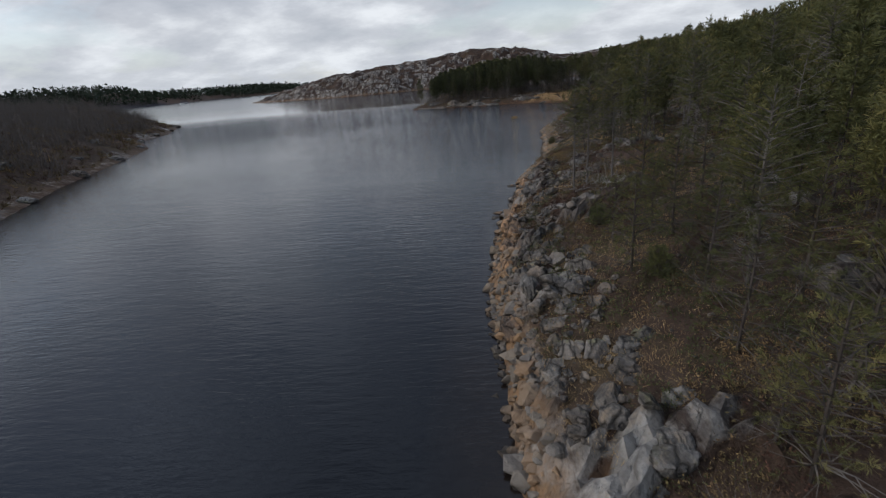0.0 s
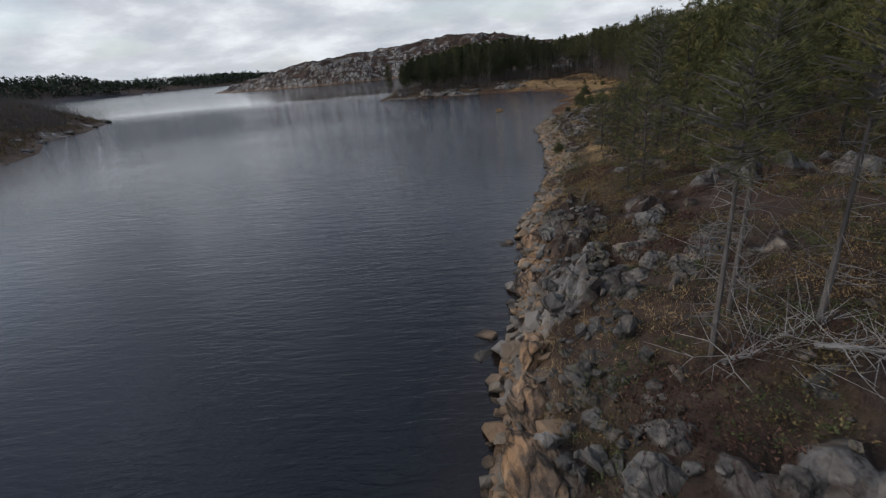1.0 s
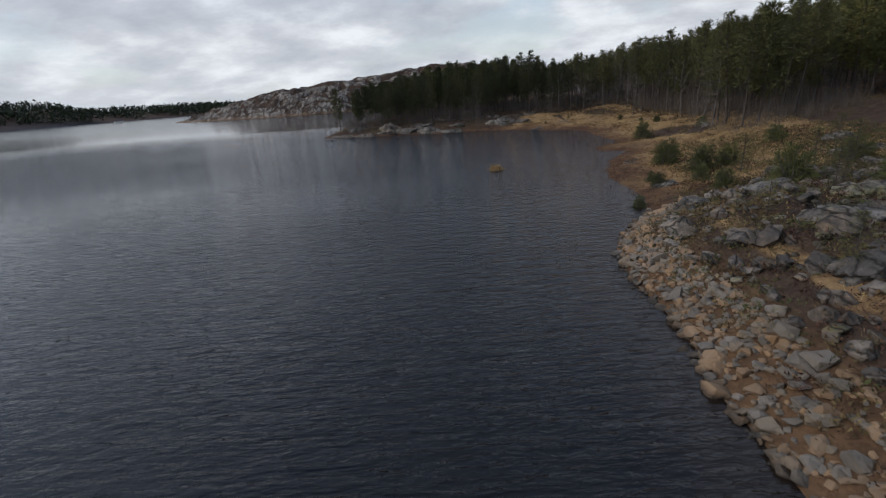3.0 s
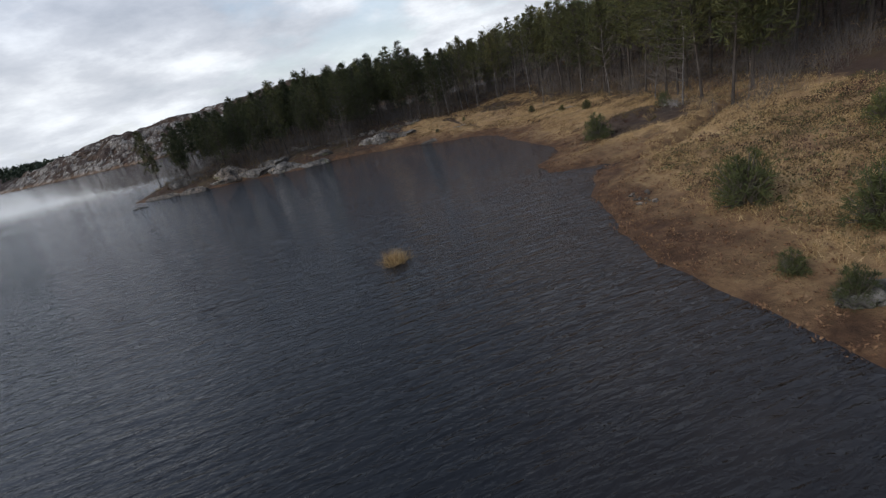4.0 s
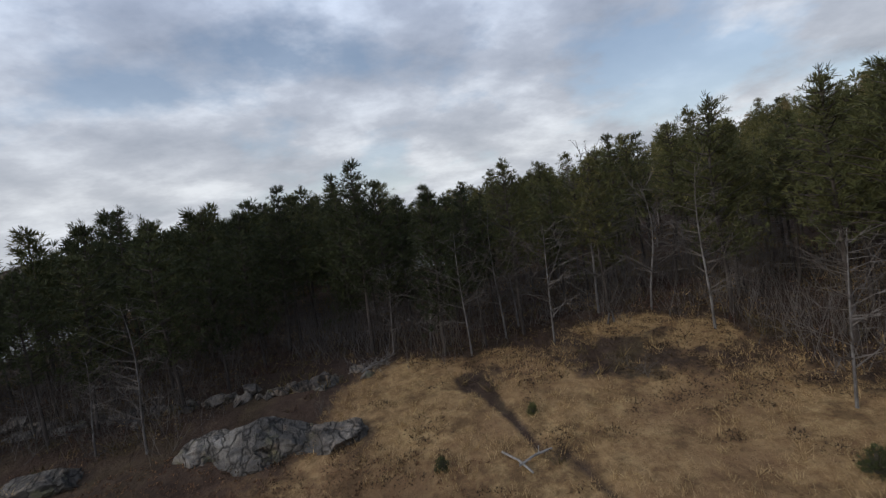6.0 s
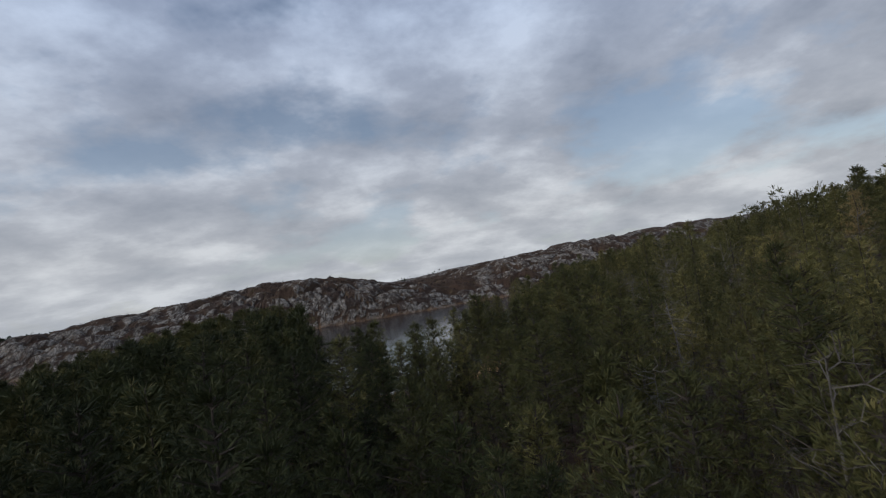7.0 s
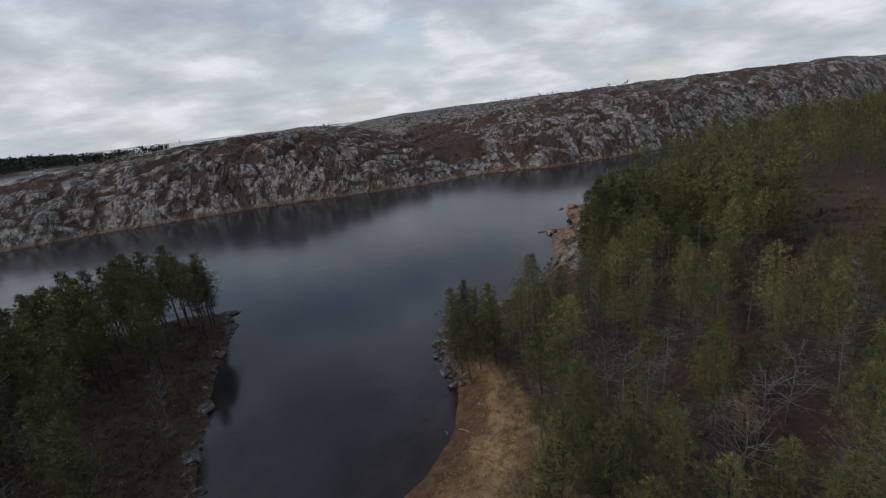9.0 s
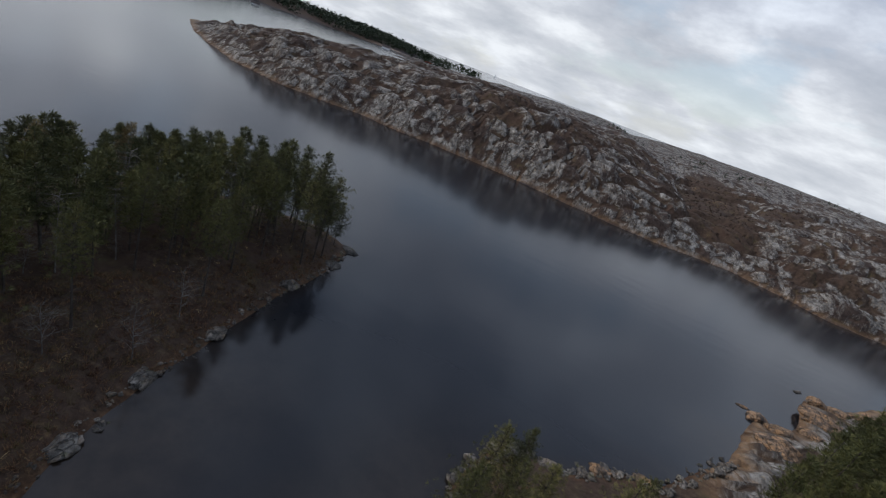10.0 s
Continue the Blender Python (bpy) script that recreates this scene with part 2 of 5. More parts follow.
def make_plain(name, stops, scale=3.0, rough=0.9, bump=0.4, stretch=(1, 1, 1), use_island=False):
    M = Mat(name, rough, 0.2)
    if not use_island:
        M.world_pos()
    src = M.math("ADD", M.math("MULTIPLY", M.island(), 0.6), M.math("MULTIPLY", M.noise(scale, 6, 0.7), 0.4)) if use_island else M.noise(scale, 7, 0.7, stretch)
    if bump:
        M.bump(M.noise(scale * 4, 5, 0.7, stretch), bump, 0.03)
    return M.done(M.ramp(src, stops))


def make_heath(name):
    """Heather and bilberry: patches of dark red-brown, olive and ochre."""
    M = Mat(name, 0.9, 0.15).world_pos()
    patch = M.ramp(M.noise(0.42, 5, 0.62), [(0.32, (0.032, 0.016, 0.012)), (0.42, (0.070, 0.037, 0.026)), (0.49, (0.090, 0.070, 0.031)), (0.60, (0.135, 0.088, 0.044)), (0.70, (0.22, 0.155, 0.072))])
    shade = M.ramp(M.island(), [(0.1, (0.70, 0.68, 0.66)), (0.6, (1.2, 1.2, 1.2)), (0.95, (1.9, 1.85, 1.75))])
    return M.done(M.mix(1.0, patch, shade, "MULTIPLY"))


def make_water():
    """Dark peaty lake: ripples that die out in the inlet's shelter, and a brown bed that shows through at the edges."""
    M = Mat("lake_water", 0.07, 0.5).world_pos()
    M.b.inputs["IOR"].default_value = 1.33
    calm = M.ramp(M.noise(0.03, 3, 0.5), [(0.36, 0.45), (0.62, 1.0)])
    sep = M.node("ShaderNodeSeparateXYZ")
    M.link(M.pos, sep.inputs[0])
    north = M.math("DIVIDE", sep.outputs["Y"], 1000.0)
    shelter = M.ramp(north, [(0.112, 1.0), (0.150, 0.0)])
    M.link(M.ramp(north, [(0.100, 0.01), (0.125, 0.05), (0.175, 0.10), (0.26, 0.16)]), M.b.inputs["Roughness"])
    small = M.noise(5.5, 3, 0.6, (0.40, 1.35, 1), 8, 0.5)
    mid = M.noise(1.9, 3, 0.55, (0.36, 1.5, 1), 12, 0.4)
    h = M.math("ADD", M.math("MULTIPLY", M.math("MULTIPLY", small, shelter), 0.48), M.math("MULTIPLY", mid, 0.8))
    gust = M.ramp(north, [(0.035, 0.30), (0.066, 0.65), (0.090, 1.3)])
    lee = M.ramp(M.math("ADD", M.math("DIVIDE", sep.outputs["X"], 200.0), 0.5), [(0.44, 0.45), (0.56, 1.0)])
    gust = M.math("MULTIPLY", M.math("MULTIPLY", gust, lee), M.ramp(north, [(0.070, 1.0), (0.095, 1.25)]))
    M.bump(M.math("MULTIPLY", M.math("MULTIPLY", h, M.math("MULTIPLY", calm, shelter)), gust), 1.0, 0.25)
    M.bump(M.noise(0.35, 3, 0.5, (0.5, 1.3, 1), 20), 0.22, 0.10)
    # base colour lightened in the bay and inlet, standing in for sky reflected there
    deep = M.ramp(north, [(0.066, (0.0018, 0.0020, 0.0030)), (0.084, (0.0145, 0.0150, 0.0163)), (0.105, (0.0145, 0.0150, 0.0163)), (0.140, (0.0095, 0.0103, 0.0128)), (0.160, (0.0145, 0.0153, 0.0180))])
    bed = M.ramp(M.noise(0.5, 5, 0.65), [(0.35, (0.016, 0.011, 0.008)), (0.65, (0.030, 0.021, 0.015))])
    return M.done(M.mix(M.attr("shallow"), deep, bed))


GROUND = make_ground()
STONE_SHORE = make_stone("shore_stone", "mixed")
STONE_GREY = make_stone("grey_granite", "grey")
STONE_ORANGE = make_stone("iron_stained_granite", "orange")
NEEDLES = make_foliage("pine_needles", (0.034, 0.038, 0.014), (0.088, 0.085, 0.028), (0.19, 0.16, 0.058))
# yellow-green needles of the slope, lightened to stand in for stronger light there
LIT_NEEDLES = make_foliage("lit_pine_needles", (0.034, 0.037, 0.014), (0.116, 0.106, 0.036), (0.25, 0.205, 0.075))
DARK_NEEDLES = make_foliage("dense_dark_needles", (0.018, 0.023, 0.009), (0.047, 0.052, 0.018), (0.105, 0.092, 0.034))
JUNIPER = make_foliage("juniper_needles", (0.040, 0.046, 0.018), (0.08, 0.085, 0.028), (0.15, 0.13, 0.045))
FAR_LEAF = make_foliage("far_needles", (0.016, 0.024, 0.013), (0.028, 0.038, 0.018), (0.05, 0.05, 0.022))
BARK = make_plain("pine_bark", [(0.3, (0.028, 0.022, 0.018)), (0.55, (0.066, 0.053, 0.044)), (0.75, (0.13, 0.11, 0.092))], 4.0, stretch=(1, 1, 0.25))
TWIG = make_plain("grey_dead_twig", [(0.3, (0.060, 0.050, 0.042)), (0.7, (0.155, 0.133, 0.115))], 3.0, bump=0)
GREYBARK = make_plain("weathered_grey_bark", [(0.3, (0.050, 0.043, 0.037)), (0.55, (0.115, 0.10, 0.088)), (0.75, (0.20, 0.18, 0.16))], 4.0, stretch=(1, 1, 0.25))
BIRCH = make_plain("pale_birch_bark", [(0.32, (0.050, 0.042, 0.036)), (0.50, (0.125, 0.112, 0.10)), (0.74, (0.26, 0.24, 0.22))], 3.5, stretch=(1, 1, 0.6))
HEATHER = make_heath("heather_stems")
GRASS = make_plain("withered_grass", [(0.15, (0.14, 0.082, 0.038)), (0.5, (0.38, 0.248, 0.114)), (0.85, (0.55, 0.40, 0.20))], 1.5, bump=0, use_island=True)
BRACKEN = make_plain("rusty_bracken", [(0.2, (0.060, 0.030, 0.018)), (0.5, (0.145, 0.074, 0.040)), (0.85, (0.27, 0.16, 0.082))], 1.5, bump=0, use_island=True)
MOORHEATH = make_plain("dark_moor_heather", [(0.2, (0.022, 0.014, 0.012)), (0.5, (0.050, 0.033, 0.026)), (0.85, (0.095, 0.068, 0.048))], 1.5, bump=0, use_island=True)
SEDGE = make_plain("brown_sedge", [(0.2, (0.018, 0.011, 0.007)), (0.5, (0.048, 0.030, 0.017)), (0.85, (0.11, 0.072, 0.034))], 1.5, bump=0, use_island=True)
DEADTWIG = make_plain("pale_dead_twig", [(0.3, (0.085, 0.075, 0.065)), (0.7, (0.20, 0.178, 0.158))], 3.0, bump=0)
WITHERED = make_foliage("withered_needles", (0.11, 0.08, 0.035), (0.20, 0.145, 0.065), (0.30, 0.22, 0.10))
DEADWOOD = make_plain("bleached_wood", [(0.3, (0.15, 0.13, 0.112)), (0.7, (0.36, 0.33, 0.295))], 5.0, stretch=(1, 4, 1))
PAINT = make_plain("white_paint", [(0.3, (0.68, 0.68, 0.66)), (0.7, (0.8, 0.8, 0.78))], 0.5, 0.6, 0.1)
TILE = make_plain("dark_roof_tile", [(0.3, (0.05, 0.04, 0.038)), (0.7, (0.10, 0.08, 0.07))], 1.0, 0.8, 0.2)
RED = make_plain("red_paint", [(0.3, (0.22, 0.05, 0.035)), (0.7, (0.30, 0.07, 0.05))], 0.5, 0.7, 0.1)
GLASS = make_plain("window_glass", [(0.3, (0.02, 0.025, 0.03)), (0.7, (0.03, 0.035, 0.04))], 0.5, 0.1, 0)
WATER = make_water()


# ---- mesh helpers ----
def mesh_from(name, V, F, mat, smooth=False):
    me = bpy.data.meshes.new(name)
    V, F = np.asarray(V, np.float32).reshape(-1, 3), np.asarray(F, np.int32).reshape(-1, 3)
    me.vertices.add(len(V))
    me.vertices.foreach_set("co", V.ravel())
    me.loops.add(F.size)
    me.loops.foreach_set("vertex_index", F.ravel())
    me.polygons.add(len(F))
    me.polygons.foreach_set("loop_start", np.arange(0, F.size, 3, dtype=np.int32))
    me.polygons.foreach_set("use_smooth", np.full(len(F), smooth))
    me.update(calc_edges=True)
    me.validate()
    me.materials.append(mat)
    return me


class Soup:
    """Gathers triangles for one mesh."""

    def __init__(self):
        self.V, self.F, self.n = [], [], 0

    def add(self, V, F):
        V, F = np.asarray(V, float).reshape(-1, 3), np.asarray(F, int).reshape(-1, 3)
        self.V.append(V), self.F.append(F + self.n)
        self.n += len(V)

    def arrays(self):
        return (np.concatenate(self.V), np.concatenate(self.F)) if self.n else (np.zeros((0, 3)), np.zeros((0, 3), int))

    def mesh(self, name, mat, smooth=False):
        return mesh_from(name, *self.arrays(), mat, smooth)


def part(name, bm, material, parent, label=""):
    me = bpy.data.meshes.new(name)
    bm.to_mesh(me)
    bm.free()
    me.materials.append(material)
    ob = new(name, me)
    ob.parent = parent
    return tagged(ob, label)


def sub(name, me, parent, label=""):
    ob = new(name, me)
    ob.parent = parent
    return tagged(ob, label)


def smooth01(x, a, b):
    t = np.clip((x - a) / (b - a), 0, 1)
    return t * t * (3 - 2 * t)


def hash01(ix, iy, seed):
    h = (ix.astype(np.int64) * 374761393 + iy.astype(np.int64) * 668265263 + seed * 1442695041) & 0xFFFFFFFF
    h = ((h ^ (h >> 13)) * 1274126177) & 0xFFFFFFFF
    return ((h ^ (h >> 16)) & 0xFFFFFF) / float(0xFFFFFF)


def vnoise(x, y, seed=0):
    ix, iy = np.floor(x), np.floor(y)
    fx, fy = x - ix, y - iy
    fx, fy = fx * fx * (3 - 2 * fx), fy * fy * (3 - 2 * fy)
    a, b = hash01(ix, iy, seed), hash01(ix + 1, iy, seed)
    c, d = hash01(ix, iy + 1, seed), hash01(ix + 1, iy + 1, seed)
    return (a + (b - a) * fx) + ((c + (d - c) * fx) - (a + (b - a) * fx)) * fy


def fbm(x, y, octaves=4, seed=0):
    total, amp, norm = 0.0, 1.0, 0.0
    for k in range(octaves):
        total = total + amp * vnoise(x * 2**k + 17.3 * k, y * 2**k - 9.1 * k, seed + k)
        norm += amp
        amp *= 0.5
    return total / norm * 2 - 1


def blocks(x, y, seed=0):
    """Cracked blocks: how far a place lies from its block's edge, and the block's own random value."""
    ix, iy = np.floor(x), np.floor(y)
    f1, f2, own = np.full(x.shape, 9.0), np.full(x.shape, 9.0), np.zeros(x.shape)
    for a in (-1, 0, 1):
        for b in (-1, 0, 1):
            cx, cy = ix + a, iy + b
            d = np.hypot(cx + hash01(cx, cy, seed) - x, cy + hash01(cx, cy, seed + 1) - y)
            near = d < f1
            f2 = np.where(near, f1, np.minimum(f2, d))
            own = np.where(near, hash01(cx, cy, seed + 2), own)
            f1 = np.where(near, d, f1)
    return f2 - f1, own


def inland(x, y, poly):
    """Distance to a shoreline, positive on the land."""
    best, inside = np.full(x.shape, 1e12), np.zeros(x.shape, bool)
    n = len(poly)
    for k in range(n):
        (ax, ay), (bx, by) = poly[k], poly[(k + 1) % n]
        dx, dy = bx - ax, by - ay
        t = np.clip(((x - ax) * dx + (y - ay) * dy) / (dx * dx + dy * dy), 0, 1)
        best = np.minimum(best, (x - ax - t * dx) ** 2 + (y - ay - t * dy) ** 2)
        if dy:
            inside ^= ((ay > y) != (by > y)) & (x < ax + (y - ay) / dy * dx)
    return np.where(inside, 1, -1) * np.sqrt(best)


# ---- plan of the shores ----
BANK = [(0, -400), (1, -60), (2.9, 7), (2.75, 10), (2.85, 15), (3.4, 19.5), (3.7, 22.0), (4.1, 24.5), (5.0, 29), (5.2, 31), (5.7, 33.2), (6.5, 35.3), (7.3, 38.2), (8.3, 40.8), (8.8, 42.6), (9.4, 46.2), (9.9, 50), (10.5, 56.6), (11.3, 59.6), (12.6, 61.6), (13.8, 63.3)]
BAY = [(14.6, 65.6), (14.8, 67.5), (14.8, 69.4), (15.15, 71.3), (15.6, 73.1), (16.4, 75.2), (16.7, 76.5), (18.1, 78.7), (19.7, 80.3), (17.8, 81.1), (18.0, 83.3), (19.0, 84.3), (20.8, 85.8), (21.3, 88.0), (21.6, 91.2), (21.5, 94.2), (22.0, 97.3), (21.2, 99.9), (18.4, 102.2), (17.0, 104.7), (15.4, 105.6), (13.4, 107.4), (8.9, 109.3), (8.2, 108.8), (6.2, 108.4), (3.2, 110.7), (0.4, 112.1), (-3.6, 112.0), (-7, 113.8)]
HEADLAND = [(-11.4, 116.6), (-11.6, 119), (-8, 124), (-8, 135), (-7, 150), (-7.5, 165), (-8, 178), (-4, 188), (4, 194.5), (14, 197.5), (20.2, 196), (21.4, 188), (21.1, 180.5), (22.1, 171.5), (22.6, 165), (23.8, 160), (24.8, 157), (26.8, 154.6), (30, 153.8), (33.3, 154.3), (38.6, 158.3), (41.4, 162), (43, 166.3), (42.8, 172)]
EAST = [(44.4, 177), (47, 178.4), (50.5, 178.8), (55, 182.4), (58, 182.4), (66, 192), (72.4, 205), (75.6, 204), (78, 207), (82.6, 217.5), (88, 219), (95, 226), (112, 238), (150, 258), (220, 285), (300, 300), (360, 300), (420, 240), (700, 200), (900, -100), (900, -400)]
MAIN = BANK + BAY + HEADLAND + EAST
RIDGE = [(-149, 327), (-124, 306), (-100, 290), (-77, 277), (-52, 273), (-28, 280), (3, 282), (25, 282.5), (54, 280), (66, 281), (88, 285), (99, 281), (110, 277), (138, 277), (170, 282), (230, 300), (310, 322), (345, 335), (420, 350), (520, 340), (900, 330), (2500, 600), (2500, 1500), (-150, 1250), (-330, 1080), (-345, 960), (-250, 780), (-170, 560), (-130, 440), (-120, 385), (-145, 345)]
WEST = [(-24, -5), (-33, 32), (-39, 44), (-44.6, 59), (-51, 75.4), (-63, 91), (-66, 104.5), (-77.5, 127), (-86, 133), (-110, 140), (-200, 130), (-400, 180), (-900, 100), (-900, -400), (-30, -400)]
FAR = [(-1500, 300), (-700, 420), (-560, 560), (-500, 700), (-465, 790), (-405, 880), (-370, 1000), (-360, 1200), (-800, 1500), (-2000, 1500)]
DITCH = [(21.7, 110.4), (22.0, 107.5), (22.3, 105.1), (22.6, 102.2)]
BROOK = [(19.2, 80.2), (21.8, 79.2), (22.8, 79.2), (24.5, 80.1), (26.9, 80.9), (30, 82.5), (34, 83)]

# open ground among the woods
CLEAR = [(16, 62), (27.5, 66), (27.5, 80), (30.0, 90), (31.6, 98), (31.4, 109), (27.0, 111.6), (22.3, 111.8), (19.8, 114.2), (16, 115.5), (12, 111.8), (6.5, 113.5), (0, 112.5), (-6, 115.5), (-12, 116), (-14, 100), (10, 60)]
INLET = [(24, 157), (25, 148), (27, 144), (33, 143), (38, 142.5), (42.0, 148), (45.0, 154.5), (47.6, 160.5), (47.4, 165.8), (41, 169)]
HEATH = [(62, 158), (92, 160), (125, 175), (120, 192), (98, 187), (85, 172)]
SLOPE = [(10, 150), (12, 165), (15.5, 173), (18.2, 181), (20, 190), (25, 190), (25, 150)]
ISTHMUS = [(23.5, 160), (22, 153), (21.0, 146), (22.0, 136.5), (38, 136.5), (40, 146), (30, 156)]


def along(x, y, line):
    best = np.full(x.shape, 1e12)
    for (ax, ay), (bx, by) in zip(line, line[1:]):
        dx, dy = bx - ax, by - ay
        t = np.clip(((x - ax) * dx + (y - ay) * dy) / (dx * dx + dy * dy), 0, 1)
        best = np.minimum(best, np.hypot(x - ax - t * dx, y - ay - t * dy))
    return best


def rough_shore(x, y, d):
    """Breaks the shoreline up a little."""
    k = smooth01(-d, 14, 3) * smooth01(d, 14, 3)
    return d + k * ((0.55 + 0.5 * smooth01(y, 64, 70) * smooth01(y, 112, 108)) * fbm(x / 1.7, y / 1.7, 3, 5) + 0.5 * fbm(x / 6, y / 6, 2, 8)) * 0.5


def survey(x, y):
    """Height of the land and the masks of its cover."""
    x, y = np.asarray(x, float), np.asarray(y, float)
    dm, dr, dw, df = (inland(x, y, p) for p in (MAIN, RIDGE, WEST, FAR))
    dm, dr0 = rough_shore(x, y, dm), dr
    dr = dr + 2.0 * fbm(x / 14, y / 14, 3, 31) * smooth01(dr, 30, 5)
    # main land
    p = np.clip(dm, 0, None)
    steep = smooth01(y, 40, 30) * smooth01(x, 70, 40)
    stony = smooth01(y, 64, 58) * (1 - steep) * smooth01(x, 70, 40)
    bog = smooth01(y, 62, 68) * smooth01(y, 112, 104) * smooth01(x, 40, 30)
    rest = 1 - np.clip(steep + stony + bog, 0, 1)
    hm = steep * 2.3 * (1 - np.exp(-p / 2.4)) + stony * 1.9 * (1 - np.exp(-p / 3.2)) + bog * 1.25 * (1 - np.exp(-p / 11)) + rest * 1.7 * (1 - np.exp(-p / 5.5))
    hm = hm + 4.5 * np.exp(-(((x - 88) / 30) ** 2) - ((y - 132) / 42) ** 2) * smooth01(p, 2, 25)
    hm = hm + 0.036 * np.clip(p, 0, 130) + (0.55 * fbm(x / 11, y / 11, 3, 2) * smooth01(p, 1, 9) + 0.22 * fbm(x / 2.6, y / 2.6, 3, 3) * smooth01(p, 0.3, 4)) * (1 - 0.75 * bog)
    e1, o1 = blocks(x / 1.3 + 0.3 * y / 1.3, y / 0.95, 40)
    rocky = np.clip(steep + 0.8 * stony * smooth01(p, 2.6, 4.0), 0, 1) * smooth01(fbm(x / 2.2, y / 2.2, 4, 12) + 0.50 * smooth01(p, 3.2, 0.8) - 0.16, 0.08, 0.30)
    rocky = np.maximum(rocky, smooth01(x, 60, 66) * smooth01(dm, 7, 3))
    e5, o5 = blocks(x / 0.62 + 0.4 * y / 0.62 + fbm(x, y, 2, 43), y / 0.85 - 0.3 * x / 0.85, 44)
    hm = hm + rocky * smooth01(p, 0.2, 1.2) * ((o1 - 0.4) * 0.40 + 0.28 * smooth01(e1, 0.0, 0.25) - 0.15 + (o5 - 0.5) * 0.42 + 0.20 * smooth01(e5, 0.0, 0.3))
    hm = np.where(dm > 0, hm, np.maximum(dm * (0.42 + 0.2 * (steep + stony)), -1.6))
    cut = along(x, y, BROOK)
    hm = np.where(dm > 0, hm - np.minimum(np.clip(hm, 0, 3) + 0.12, 0.7) * smooth01(cut, 0.5, 0.12) * smooth01(x, 33, 28), hm)
    tuft = np.hypot(x - 9.32, y - 76.05)
    hm = np.maximum(hm, 0.10 - 0.9 * tuft**2)
    trail = smooth01(along(x, y, DITCH) + 0.15 * fbm(x / 0.8, y / 0.8, 2, 37), 0.42, 0.15)
    hm = np.where(dm > 0, hm - 0.10 * trail, hm)
    sedge = smooth01(np.hypot((x - 26.0) / 1.3, y - 85.3) + 1.2 * fbm(x / 2, y / 2, 3, 27), 3.6, 2.4)
    band = smooth01(np.abs(p - 10.5 - 2 * fbm(x / 3, y / 3, 3, 28)), 2.2, 1.0) * smooth01(y, 90, 94)
    # rocky ridge
    q = np.clip(dr, 0, None)
    top = np.interp(x, [-150, -128, -95, -60, -15, 20, 45, 66, 80, 98, 118, 150, 210, 300, 600], [2.5, 6, 11, 14.5, 18, 19.5, 16.5, 12, 8.5, 10, 14, 17.5, 22, 25, 26.5])
    back = smooth01(q, 30, 160) * smooth01(x, 160, 60)
    top = top * (1 - back) + np.minimum(top + 3, 17.0) * back
    e4, o4 = blocks(x / 24 + 0.4 * y / 24, y / 17 - 0.3 * x / 17, 55)
    fade = smooth01(x, 420, 340) * smooth01(y, 480, 400)
    wall = 1 - np.exp(-q / (11 + 4 * fbm(x / 25, y / 25, 2, 70)))
    # the blocks are laid out along the slope, so that steep faces carry no stretched ribs
    slope = y + 1.25 * top * wall
    wx, wy = x + 3.0 * fbm(x / 8, slope / 8, 3, 51), slope + 3.0 * fbm(x / 8, slope / 8, 3, 52)
    e2, o2 = blocks(wx / 9 + 0.75 * wy / 9, wy / 10 - 0.35 * wx / 10, 50)
    e3, o3 = blocks(wx / 3.8 + 0.6 * wy / 3.8, wy / 3.6 - 0.3 * wx / 3.6, 60)
    hr = top * wall + smooth01(q, 1, 10) * (1.9 * fbm(x / 26, y / 26, 4, 33) * smooth01(q, 4, 40) + smooth01(x, 450, 380) * smooth01(y, 700, 600) * ((o4 - 0.5) * 3.0 + 1.2 * smooth01(e4, 0, 0.3) - 0.6) * smooth01(q, 8, 30) + fade * (1 - 0.55 * smooth01(q, 16, 34)) * ((o2 - 0.5) * 1.6 + 3.0 * np.sqrt(np.clip(e2, 0, 0.8)) + (o3 - 0.5) * 0.5 + 0.75 * np.sqrt(np.clip(e3, 0, 0.7)) - 2.3)) * smooth01(q, 900, 120)
    hr = np.where(dr > 0, hr, np.maximum(dr * 0.5, -4))
    # west shore and far woods
    w = np.clip(dw, 0, None)
    hw = np.where(dw > 0, 10.0 * (1 - np.exp(-w / 19)) + (1.2 * fbm(x / 14, y / 14, 4, 80) + 0.4 * fbm(x / 4, y / 4, 3, 81)) * smooth01(w, 1, 10), np.maximum(dw * 0.3, -4))
    g = np.clip(df, 0, None)
    hf = np.where(df > 0, (14 + 20 * smooth01(-x / np.maximum(y, 1), 0.66, 0.76)) * (1 - np.exp(-g / 80)) + 3 * fbm(x / 90, y / 90, 3, 90) * smooth01(g, 5, 60), np.maximum(df * 0.2, -4))
    h = np.maximum(np.maximum(hm, hr), np.maximum(hw, hf))
    # cover
    on_ridge = (hr >= h) & (dr0 > -3)
    hollow = 0.45 * smooth01(e3, 0.13, 0.03) + 1.6 * smooth01(e2, 0.17, 0.05)
    n1 = fbm(x / 9, y / 9, 4, 95)
    ridge_rock = np.clip(0.92 - fade * (0.42 * hollow + 0.30 * smooth01(o2, 0.6, 0.85) * smooth01(q, 5, 14)) - 0.5 * smooth01(n1 + 0.35 * fbm(x / 4, y / 4, 3, 96), 0.0, 0.45) * smooth01(q, 2, 12) - 0.25 * smooth01(e4, 0.14, 0.03) * smooth01(q, 10, 30) - 0.1 * smooth01(q, 25, 60), 0, 1)
    lush = smooth01(np.abs(x - 84 - 0.12 * (y - 290)), 14, 6) * smooth01(q, 4, 14) * smooth01(y, 470, 420)
